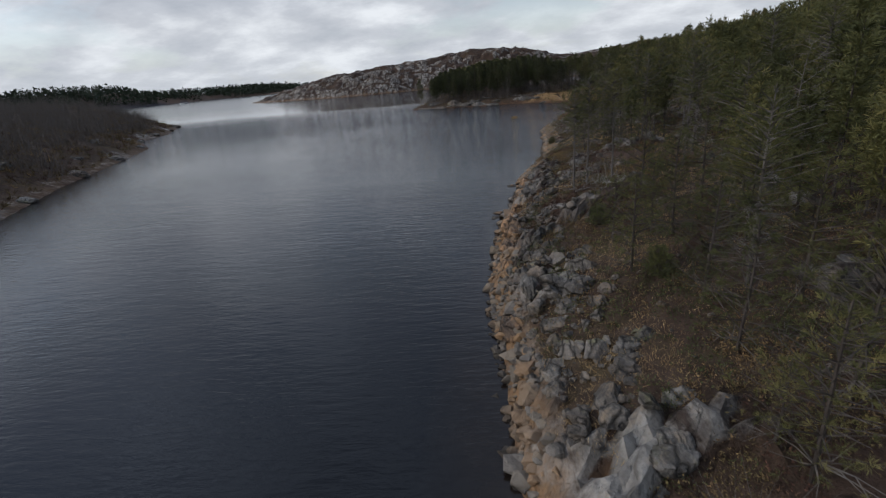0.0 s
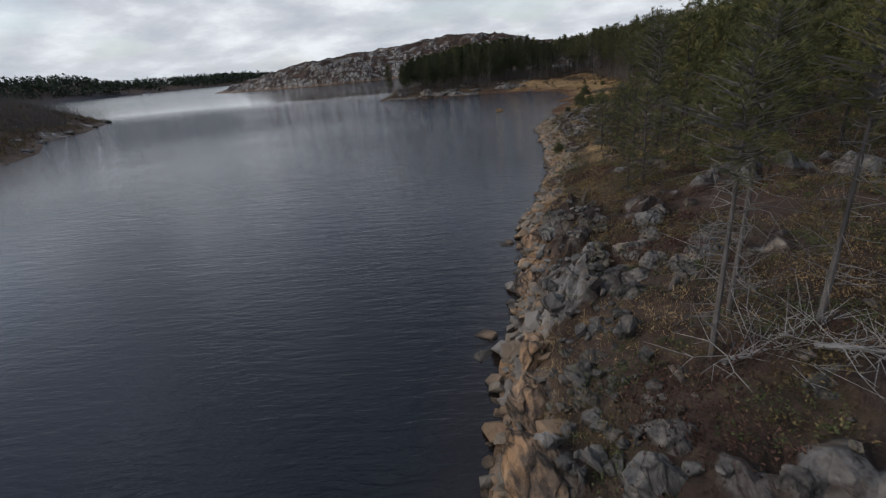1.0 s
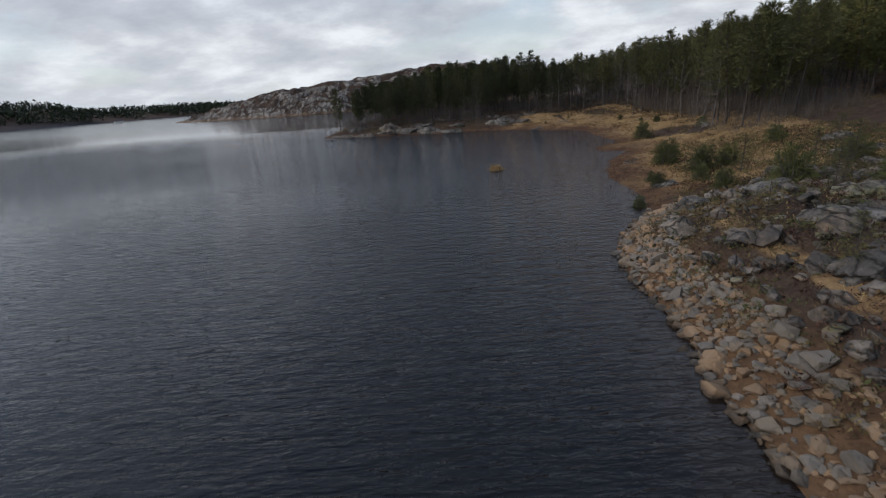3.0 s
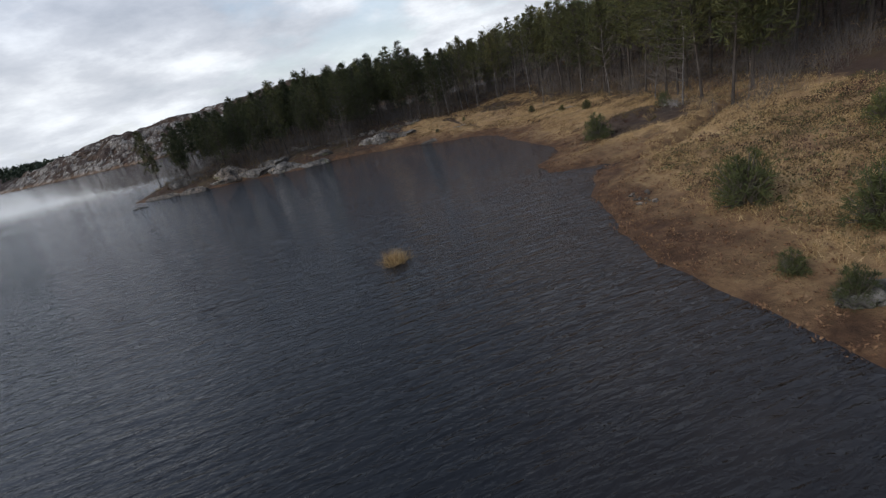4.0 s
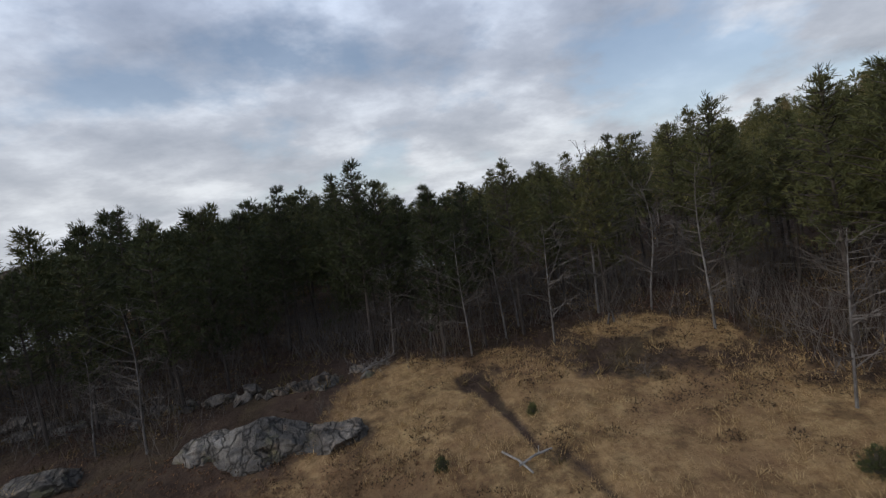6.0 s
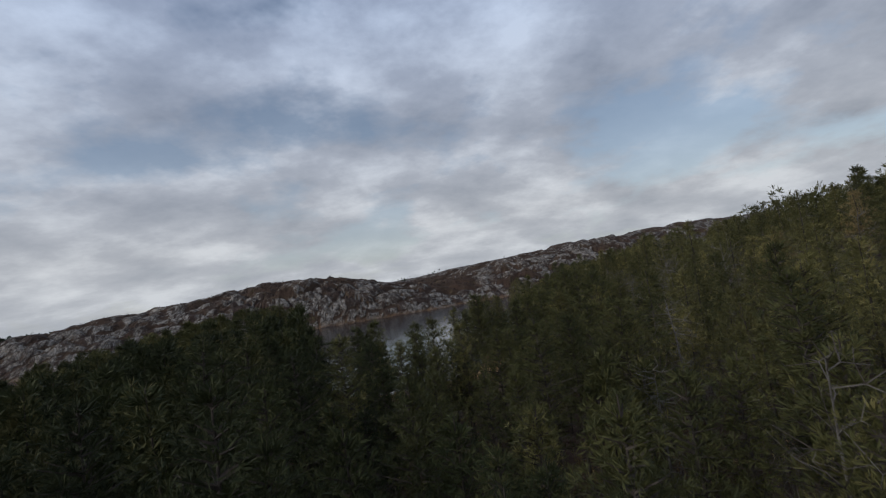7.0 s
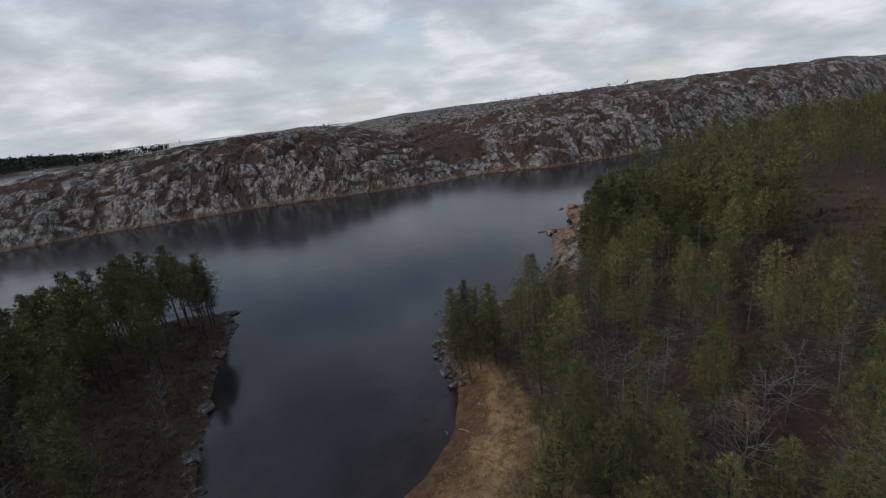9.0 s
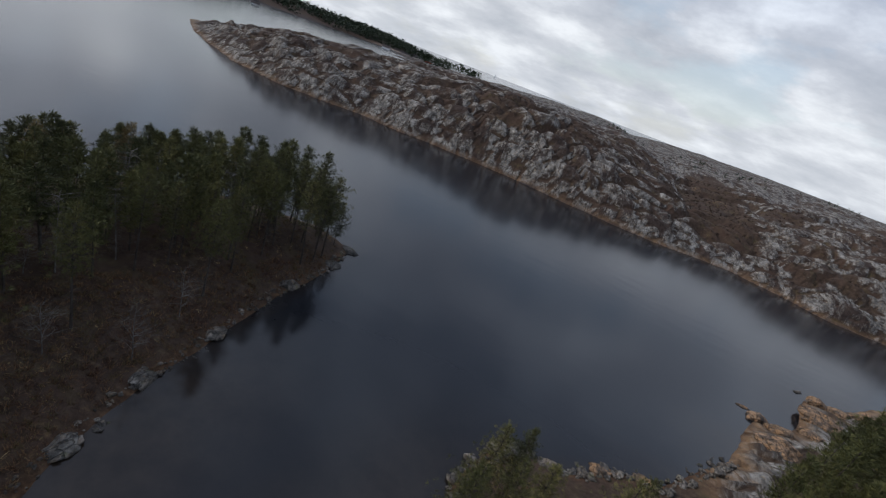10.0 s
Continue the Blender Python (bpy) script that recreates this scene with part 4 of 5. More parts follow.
# bare grey stems with short dead side branches
SNAGS = []
for k in range(4):
    rng = np.random.default_rng(260 + k)
    tall = (6.6, 7.4, 5.8, 7.0)[k]
    soups = pine(rng, tall, 0.96, 1.2, 1, 2, 3, 0.12, 0.010, bare=95, stem_sides=5)
    SNAGS.append((tall, tree_mesh("pine", soups, (BIRCH, DEADTWIG, WITHERED))))
kinds = FAR_PINES
# fuller, rounder pines of the slope
SLOPE_PINES = []
for k in range(6):
    rng = np.random.default_rng(220 + k)
    tall, low, reach = [(7.4, 0.38, 1.2), (8.0, 0.48, 1.1), (6.6, 0.34, 1.2), (7.6, 0.52, 1.25), (8.4, 0.44, 1.15), (6.0, 0.30, 1.05)][k]
    SLOPE_PINES.append((tall, pine(rng, tall, low, reach, 13, 6, 13, 0.22, 0.019, bare=54, core=7, stem_sides=5, limbs=False, along_limb=(0.35, 0.55, 0.75, 0.92, 1.06))))
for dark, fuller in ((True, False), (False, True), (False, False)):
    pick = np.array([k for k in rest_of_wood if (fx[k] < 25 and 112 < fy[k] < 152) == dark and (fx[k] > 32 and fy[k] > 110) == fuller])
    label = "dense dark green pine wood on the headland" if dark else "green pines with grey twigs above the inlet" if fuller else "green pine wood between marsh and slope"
    joined_wood("pine_wood", (fx[pick], fy[pick]), SLOPE_PINES if fuller else kinds, RNG, 1, 1, label, ft[pick], DARK_NEEDLES if dark else LIT_NEEDLES if fuller else NEEDLES, 0.03 if dark else 0.10, 0.0 if dark else 0.02)
ex, ey = forest_spots(RNG, (46, 84, 98, 200), 2.45, wooded)
gap = np.min([np.hypot(ex - a, ey - b) for a, b, _ in DEAD_SPOTS], axis=0)
ex, ey = ex[gap > 1.5], ey[gap > 1.5]
close = (ex < 76) & (ey > 112) & (ey < 176)
joined_wood("pine_wood", (ex[close], ey[close]), SLOPE_PINES, RNG, 0.62, 1.12, "green pine wood with grey dead twigs on the slope", leaf=LIT_NEEDLES, snags=0.17, withered=0.035)
sx, sy = forest_spots(RNG, (9, -2, 47, 84), 2.7, lambda x, y: wooded(x, y) & ((np.hypot(x - 10, y - 24) > 5.5) | (x > 14)) & ((y < 44) | (x > 30)))
st = np.interp(sx, [9, 12, 16, 24, 45, 60], [6.6, 7.4, 8.3, 9.4, 10.5, 11.0]) * RNG.uniform(0.8, 1.03, len(sx))
joined_wood("pine_wood", (sx, sy), kinds, RNG, 1, 1, "dark green pine wood above the rocky bank", st, snags=0.05)
bx, by = forest_spots(RNG, (46, 84, 290, 310), 5.2, lambda x, y: wooded(x, y) & ((x > 98) | (y > 200)))
low_kinds = []
for k in range(4):
    rng = np.random.default_rng(400 + k)
    tall = (8, 7, 9, 8)[k]
    low_kinds.append((tall, pine(rng, tall, 0.22, 1.6, 6, 5, 5, 0.75, 0.11, bare=0, stem_sides=3, limbs=False, along_limb=(0.5, 1.0))))
coarse = ~close & ((ex > 82) | (ey < 100))
joined_wood("pine_wood", (ex[~close & ~coarse], ey[~close & ~coarse]), kinds, RNG, 0.66, 1.15, "dense dark green pine wood behind the slope")
bx, by = np.r_[bx, ex[coarse]], np.r_[by, ey[coarse]]
joined_wood("pine_wood", (bx, by), low_kinds, RNG, 0.8, 1.2, "far dark green pine wood")
wood_rng = np.random.default_rng(77)
qx, qy = forest_spots(wood_rng, (47, -30, 120, 84), 4.2, lambda x, y: fbm(x / 14, y / 14, 2, 66) > -0.3)
joined_wood("pine_wood", (qx, qy), low_kinds, wood_rng, 0.6, 0.9, "pine wood on the hill behind the bank")

BIRCH_PARTS = [(t, a.mesh("trunk", BIRCH), b.mesh("branchwork", TWIG)) for t, (a, b) in BARES]
DEAD_PARTS = [(t, a.mesh("trunk", BIRCH), b.mesh("branchwork", DEADTWIG)) for t, (a, b) in BARES]


def bare_at(x, y, kind, scale, turn, dead=False):
    _, a, b = (DEAD_PARTS if dead else BIRCH_PARTS)[kind]
    label = "dead pine bleached grey with broken bare branches" if dead else "leafless birch with a pale trunk at the wood's edge"
    ob = thing("dead_tree" if dead else "birch_tree", label, "tree", "dead trees in the wood" if dead else "birches at the marsh", at=place(x, y, turn, scale, 0.08))
    sub("trunk", a, ob)
    tagged(sub("branchwork", b, ob), kind="stuff")


for k, (x, y, s) in enumerate([(32.4, 101.3, 1.0), (29.9, 110.2, 1.0), (28.4, 111.6, 1.0), (25.6, 110.6, 0.85), (25.3, 113.0, 0.8), (22.6, 111.8, 0.8), (21.3, 113.1, 0.75), (11.2, 111.8, 0.7), (29.1, 102.6, 0.8), (30.4, 107.7, 0.9), (24.4, 112.4, 0.9), (29.6, 88.4, 0.9), (28.3, 84.6, 0.8), (19.9, 113.9, 0.7), (9.5, 112.6, 0.55), (31.2, 95.5, 0.9), (7.0, 114.6, 0.6)]):
    bare_at(x, y, k % 5, s, 67 * k)
for k, (x, y, s) in enumerate(DEAD_SPOTS):
    bare_at(x, y, (k * 3) % 5, s, 41 * k, True)


# ---- far woods, houses, boat ----
def far_woods():
    """Tapered conifer crowns and rounded broadleaf crowns on the far shores."""
    rng = np.random.default_rng(5)
    soup = Soup()
    X, Y = forest_spots(rng, (-1100, 380, -350, 1250), 7.5, lambda x, y: (inland(x, y, FAR) > 4) & (inland(x, y, FAR) < 130) & (fbm(x / 60, y / 60, 2, 3) > -0.35))
    x2, y2 = forest_spots(rng, (-330, 880, -190, 1080), 9.0, lambda x, y: (inland(x, y, RIDGE) > 3) & (fbm(x / 50, y / 50, 2, 6) > 0.05))
    x3, y3 = forest_spots(rng, (30, 480, 330, 720), 9.0, lambda x, y: fbm(x / 30, y / 30, 2, 9) > 0.48)
    X, Y = np.concatenate([X, x2, x3]), np.concatenate([Y, y2, y3])
    Z = survey(X, Y)[0]
    for x, y, z in zip(X, Y, Z):
        tall = rng.uniform(8, 14) if y > 450 and x < 0 else rng.uniform(2.0, 4.0)
        n = 18
        f = rng.uniform(0.12, 1, n)
        a = rng.uniform(0, 7, n)
        r = tall * 0.34 * (1.08 - f) ** 0.7 * rng.uniform(0.6, 1.1, n)
        c = np.stack([x + r * np.cos(a), y + r * np.sin(a), z + f * tall], 1)
        o = rng.normal(size=(n, 3, 3)) * tall * 0.12
        soup.add((c[:, None] + o).reshape(-1, 3), np.arange(3 * n).reshape(-1, 3))
    ob = new("far_trees", soup.mesh("far_trees", FAR_LEAF))
    tagged(ob, "dark far belt of conifers along the low shore", "trees", kind="stuff")


far_woods()


def box(bm, x0, y0, z0, x1, y1, z1):
    v = [bm.verts.new((x, y, z)) for z in (z0, z1) for x, y in ((x0, y0), (x1, y0), (x1, y1), (x0, y1))]
    for q in ((3, 2, 1, 0), (4, 5, 6, 7), (0, 1, 5, 4), (1, 2, 6, 5), (2, 3, 7, 6), (3, 0, 4, 7)):
        bm.faces.new([v[i] for i in q])
    return bm


def house(x, y, turn, wide, deep, eaves, wall_mat, label):
    ob = thing("house", label, "house", "far houses", at=place(x, y, turn, 1, 0.3))
    part("wall", box(bmesh.new(), -wide / 2, -deep / 2, 0, wide / 2, deep / 2, eaves), wall_mat, ob)
    bm = bmesh.new()
    w, d, t = wide / 2 + 0.4, deep / 2 + 0.5, eaves + deep * 0.42
    pts = [(-w, -d, eaves - 0.2), (-w, d, eaves - 0.2), (-w, 0, t), (w, -d, eaves - 0.2), (w, d, eaves - 0.2), (w, 0, t)]
    v = [bm.verts.new(p) for p in pts]
    for q in ((0, 3, 5, 2), (1, 2, 5, 4), (0, 2, 1), (3, 4, 5), (0, 1, 4, 3)):
        bm.faces.new([v[i] for i in q])
    part("roof", bm, TILE, ob)
    for k in (-0.3, 0.0, 0.3):
        part("window", box(bmesh.new(), wide * k - 0.6, -deep / 2 - 0.05, 1.0, wide * k + 0.6, -deep / 2 + 0.05, 2.3), GLASS, ob)
    part("chimney", box(bmesh.new(), wide * 0.2 - 0.4, -0.4, eaves, wide * 0.2 + 0.4, 0.4, t + 0.9), TILE, ob)


house(-325, 870, 25, 12, 8, 4.5, PAINT, "white wooden house with a dark roof among far trees")
house(-385, 640, 40, 9, 6, 3.6, PAINT, "small white house at the far shore")
house(-262, 905, 5, 10, 7, 3.6, RED, "small red wooden house on the far moor")


def sailboat():
    ob = thing("sailboat", "far white sailing boat on the open sea", "boat", at=pose(-750, 3300, 0, 0, 0, 20))
    bm = bmesh.new()
    ring = [(-9, 0), (-6, 2.2), (3, 2.5), (10, 0), (3, -2.5), (-6, -2.2)]
    lo, hi = [bm.verts.new((0.8 * x, 0.7 * y, -0.6)) for x, y in ring], [bm.verts.new((x, y, 1.6)) for x, y in ring]
    bm.faces.new(lo[::-1]), bm.faces.new(hi)
    for k in range(6):
        bm.faces.new([lo[k], lo[(k + 1) % 6], hi[(k + 1) % 6], hi[k]])
    part("hull", bm, PAINT, ob)
    s = Soup()
    stick(s, (1, 0, 1.6), (1, 0, 24), 0.16, 0.1, 6)
    sub("mast", s.mesh("mast", PAINT), ob)
    bm = bmesh.new()
    a = [bm.verts.new(p) for p in ((0.6, 0.1, 3.5), (-7.5, 1.1, 3.2), (0.7, 0.1, 23), (0.6, -0.1, 3.5), (-7.5, 0.9, 3.2), (0.7, -0.1, 23))]
    for q in ((0, 1, 2), (5, 4, 3), (0, 3, 4, 1), (1, 4, 5, 2), (2, 5, 3, 0)):
        bm.faces.new([a[i] for i in q])
    part("sail", bm, PAINT, ob)


sailboat()


# ---- rocks ----
def stone_shape(rng, flat=0.65, points=16):
    bm = bmesh.new()
    for p in rng.normal(size=(points, 3)):
        p = p / np.linalg.norm(p) * rng.uniform(0.82, 1.0)
        bm.verts.new((p[0] * 0.5, p[1] * 0.42, p[2] * 0.5 * flat))
    bmesh.ops.convex_hull(bm, input=bm.verts)
    loose = [v for v in bm.verts if not v.link_faces]
    bmesh.ops.delete(bm, geom=loose, context="VERTS")
    bmesh.ops.triangulate(bm, faces=bm.faces)
    V = np.array([v.co[:] for v in bm.verts])
    bm.verts.index_update()
    F = np.array([[v.index for v in f.verts] for f in bm.faces])
    bm.free()
    return V, F


STONES = [stone_shape(np.random.default_rng(500 + k), (0.55, 0.7, 0.85, 0.6)[k % 4]) for k in range(10)]


def outcrop_mesh(name, rng, mat, detail=4, cuts=16):
    """A fractured granite hump of unit size: flat faces, small steps and grooves."""
    bm = bmesh.new()
    bmesh.ops.create_icosphere(bm, subdivisions=detail, radius=1)
    ox = rng.uniform(0, 99)
    planes = [(Vector(n).normalized(), d) for n, d in zip(rng.normal(size=(cuts, 3)).tolist(), rng.uniform(0.55, 0.92, cuts).tolist())]
    cleave = Vector((1.0, rng.uniform(-0.3, 0.6), rng.uniform(-0.35, 0.35))).normalized()
    for v in bm.verts:
        p = v.co * 1.05
        for n, d in planes:
            over = p.dot(n) - d
            if over > 0:
                p = p - n * over * 0.8
        f = noise.fractal(p * 1.6 + Vector((ox, 3, 7)), 0.8, 2.1, 5)
        cell = noise.voronoi(p * 2.6 + Vector((ox, 1, 2)))[0]
        u = p.dot(cleave) * 4.2 + 0.5 * f
        edge = min(u - math.floor(u), math.ceil(u + 1e-6) - u)
        step = (math.sin(math.floor(u) * 12.9898 + ox) * 43758.5453) % 1.0
        p = p * (0.86 + 0.15 * f + 0.07 * min(1.0, (cell[1] - cell[0]) * 4) + 0.17 * step + 0.06 * min(1.0, edge * 7))
        v.co = Vector((p.x, p.y, max(p.z, -0.45)))
    V = np.array([v.co[:] for v in bm.verts])
    bm.verts.index_update()
    F = np.array([[v.index for v in f.verts] for f in bm.faces])
    bm.free()
    return mesh_from(name, V, F, mat, False)


OUT_GREY = [outcrop_mesh("rock", np.random.default_rng(600 + k), STONE_GREY) for k in range(5)]
OUT_ORANGE = [outcrop_mesh("rock", np.random.default_rng(700 + k), STONE_ORANGE) for k in range(3)]


def outcrop(x, y, size, turn, k, kind="grey", sink=0.25, z=None):
    pool = OUT_GREY if kind == "grey" else OUT_ORANGE
    label = {"grey": "fractured grey granite outcrop with lichen", "orange": "iron-stained orange granite rock at the waterline"}[kind]
    ob = tagged(new("rock", pool[k % len(pool)]), label, "rock", "granite outcrops")
    base = float(height(x, y)[0]) if z is None else z
    ob.matrix_world = pose(x, y, base - sink * size[2], 0, 0, turn) @ Matrix.Diagonal((*size, 1))


# humps of the bank
for k, (x, y, a, b, c, turn) in enumerate([(6.9, 24.4, 1.0, 0.8, 0.8, 20), (7.9, 24.3, 0.9, 0.7, 0.7, 70), (7.5, 26.0, 0.9, 0.7, 0.8, -20), (8.9, 25.4, 0.8, 0.8, 0.6, 40), (12.6, 30.4, 1.3, 0.9, 0.8, 10), (9.2, 17.6, 0.5, 0.4, 0.35, 30), (12.7, 17.7, 1.2, 0.9, 0.8, 0), (4.1, 9.7, 0.6, 1.0, 0.6, 15), (4.9, 8.2, 0.7, 0.9, 0.6, -10), (4.8, 5.8, 0.7, 0.9, 0.5, 10), (4.4, 11.4, 0.6, 0.8, 0.6, 35), (4.0, 13.6, 0.5, 0.9, 0.6, 0), (4.6, 15.8, 0.6, 0.8, 0.6, 25), (4.9, 17.6, 0.5, 0.8, 0.5, -20), (5.6, 9.4, 0.7, 0.6, 0.6, 60), (5.5, 11.6, 0.5, 0.7, 0.6, 0), (5.7, 14.6, 0.5, 0.6, 0.5, 40), (5.6, 17.2, 0.45, 0.5, 0.5, 80), (6.2, 18.4, 0.4, 0.5, 0.45, 10), (5.5, 7.2, 0.6, 0.8, 0.6, 20), (6.4, 26.4, 0.5, 0.6, 0.5, 30), (8.3, 27.2, 0.7, 0.6, 0.5, 0), (5.2, 22.0, 0.5, 0.8, 0.5, 10), (10.4, 10.6, 1.0, 0.7, 0.5, 40), (7.8, 20.2, 0.4, 0.3, 0.22, 0), (9.2, 20.4, 0.4, 0.35, 0.25, 30), (5.4, 19.5, 0.7, 0.9, 0.6, -30), (5.0, 13.0, 0.8, 1.3, 0.7, 20), (6.3, 30.5, 0.7, 1.1, 0.6, 25), (10.5, 43.6, 0.5, 0.35, 0.25, -20), (13.2, 46.6, 0.8, 0.55, 0.35, 30), (12.6, 49.4, 0.55, 0.4, 0.35, 0), (15.0, 50.5, 0.8, 0.6, 0.4, 60), (13.7, 53.7, 0.7, 0.55, 0.45, 15), (15.4, 56.3, 1.0, 0.7, 0.6, -30), (17.8, 57.6, 0.9, 0.7, 0.6, 20), (19.5, 64.4, 0.6, 0.45, 0.6, 0), (16.5, 60.5, 0.9, 0.7, 0.55, 10), (21.5, 60.5, 1.1, 0.8, 0.6, 35), (14.4, 61.2, 0.8, 0.6, 0.5, 50), (24.8, 66.5, 1.2, 0.8, 0.6, -20), (22.5, 53.0, 1.2, 0.9, 0.6, 0), (18.3, 50.2, 1.1, 0.8, 0.5, 45), (7.6, 34.6, 0.35, 0.5, 0.3, 0), (9.4, 38.8, 0.35, 0.5, 0.3, 20), (16.2, 66.9, 0.6, 0.5, 0.4, 0), (27.0, 70.5, 1.0, 0.8, 0.6, 10)]):
    if y > 32:
        outcrop(x, y, (a, b, c), turn, k)
        continue
    outcrop(x, y, (0.56 * a, 0.6 * b, 0.66 * c), turn, k, sink=0.45)
    outcrop(x + 0.62 * a, y + 0.5 * b, (0.40 * a, 0.48 * b, 0.55 * c), turn + 50, k + 1, sink=0.4)
    outcrop(x - 0.2 * a, y - 0.75 * b, (0.45 * a, 0.36 * b, 0.45 * c), turn - 40, k + 3, sink=0.4)
# pale slabs of the headland's point and beach
for k, (x, y, a, b, c, turn) in enumerate([(7.4, 109.2, 1.5, 0.8, 0.65, -15), (4.7, 110.7, 2.2, 1.0, 0.8, -30), (1.8, 112.5, 2.3, 1.1, 0.9, -25), (-1.4, 112.9, 1.9, 0.9, 0.6, -10), (-4.6, 112.8, 2.0, 1.0, 0.7, -35), (-8.2, 114.8, 2.2, 1.0, 0.5, -35), (15.0, 110.4, 2.4, 1.3, 0.85, -30), (16.9, 109.3, 1.3, 0.9, 0.6, -30), (18.0, 103.6, 0.9, 0.6, 0.45, -20), (13.2, 110.9, 1.0, 0.8, 0.7, 10), (-5.8, 116.6, 1.9, 1.2, 0.9, 10), (-1.0, 114.6, 2.0, 1.3, 1.0, -15), (3.5, 113.4, 1.8, 1.2, 0.8, -20), (8.4, 111.6, 1.4, 0.9, 0.6, 0), (16.3, 113.0, 0.5, 0.3, 0.3, 0), (17.1, 112.8, 0.6, 0.35, 0.3, 40), (18.6, 112.8, 0.4, 0.25, 0.25, 20), (7.9, 114.6, 0.8, 0.4, 0.35, 10), (6.6, 115.0, 0.9, 0.4, 0.35, -10)]):
    outcrop(x, y, (a, b, c), turn, k + 2)
# shelves beside the inlet and orange rocks at the far spit
for k, (x, y, a, b, c, turn) in enumerate([(20.0, 195.4, 1.3, 0.9, 0.5, 0), (20.8, 190.5, 1.0, 1.2, 0.5, 10), (20.6, 183.0, 0.9, 1.3, 0.5, -10), (21.6, 172.5, 0.9, 1.2, 0.45, 0), (21.9, 166.0, 0.9, 1.2, 0.5, 10), (23.3, 160.3, 0.8, 1.1, 0.4, 20), (45.6, 177.2, 1.5, 1.0, 0.6, 30), (49.5, 178.4, 1.6, 0.9, 0.6, 0), (43.6, 170.2, 0.8, 1.3, 0.7, 0)]):
    outcrop(x, y, (a, b, c), turn, k + 1)
for k, (x, y, a, b, c, turn) in enumerate([(53.4, 181.0, 1.6, 1.0, 0.6, 20), (57.6, 182.6, 1.7, 1.1, 0.6, 10), (72.6, 204.6, 2.0, 1.1, 0.7, 50), (74.4, 202.6, 2.0, 1.6, 0.9, 30), (73.0, 198.0, 2.4, 2.6, 1.1, 60), (83.6, 216.4, 1.6, 1.3, 0.8, 40), (86.6, 216.8, 2.6, 1.6, 1.0, 20), (82.0, 210.5, 2.6, 3.0, 1.0, 0), (91.0, 217.0, 2.6, 2.2, 1.1, 10), (79.0, 205.5, 2.0, 1.6, 0.7, 0), (4.1, 20.2, 0.5, 0.9, 0.55, 10), (4.3, 21.9, 0.5, 0.8, 0.55, -5), (4.6, 23.6, 0.45, 0.8, 0.5, -12), (5.2, 27.6, 0.5, 0.8, 0.5, -15), (3.8, 18.4, 0.45, 0.8, 0.5, 0), (3.6, 16.6, 0.4, 0.8, 0.5, 5), (3.4, 12.4, 0.4, 0.7, 0.4, 5), (5.8, 30.4, 0.45, 0.7, 0.45, -20)]):
    outcrop(x, y, (a, b, c), turn, k, "orange")
for k in range(18):
    f = (k + 0.5) / 18
    y = 22 + 112 * f
    x = float(np.interp(y, [-5, 32, 44, 59, 75.4, 91, 104.5, 127, 133], [-24, -33, -39, -44.6, -51, -63, -66, -77.5, -86])) - (1.2, 3.5, 0.8, 6.0)[k % 4]
    outcrop(x, y, ((1.2, 1.7, 0.8)[k % 3], (1.5, 1.0, 1.2)[k % 3], (0.6, 0.8, 0.4)[k % 3]), 47 * k, k, sink=0.45)
outcrop(82.4, 219.4, (0.7, 0.4, 0.4), 30, 2, z=0.0)
outcrop(71.2, 205.9, (0.9, 0.4, 0.3), 0, 1, "orange", z=0.0)
outcrop(-9.0, 110.5, (0.8, 0.35, 0.2), -10, 1, z=0.0)


def scatter_stones(rng, n, line, across, size, big=0.05):
    """Places, sizes and kinds of stones strewn along a line."""
    line = np.array(line, float)
    seg = np.hypot(*np.diff(line, axis=0).T)
    at = rng.uniform(0, seg.sum(), n)
    x = np.interp(at, np.r_[0, np.cumsum(seg)], line[:, 0]) + rng.uniform(*across, n)
    y = np.interp(at, np.r_[0, np.cumsum(seg)], line[:, 1]) + rng.uniform(-0.3, 0.3, n)
    s = rng.lognormal(np.log(size), 0.38, n) * np.where(rng.random(n) < big, 2.0, 1.0)
    return x, y, np.clip(s, 0.5 * size, 3.2 * size)


def strew(name, label, rng, rows, mat, parts=0, near=None):
    x, y, s = rows
    z = survey(x, y)[0]
    ok = z > -0.35
    x, y, s, z = x[ok], y[ok], s[ok], z[ok]
    order = np.argsort(near(x, y)) if parts else np.arange(len(x))
    soup = Soup()
    for n, k in enumerate(order):
        V, F = STONES[k % 10]
        turn = pose(x[k], y[k], z[k] + 0.10 * s[k], rng.uniform(-20, 20), rng.uniform(-20, 20), rng.uniform(0, 360)) @ Matrix.Diagonal((s[k], s[k], s[k] * 0.9, 1))
        if n < parts:
            ob = sub("stone", STONE_MESHES[k % 10], ground)
            ob.matrix_world = turn
        else:
            m = np.array(turn)
            soup.add(V @ m[:3, :3].T + m[:3, 3], F)
    return tagged(new(name, soup.mesh(name, mat)), label, "stones", kind="stuff")


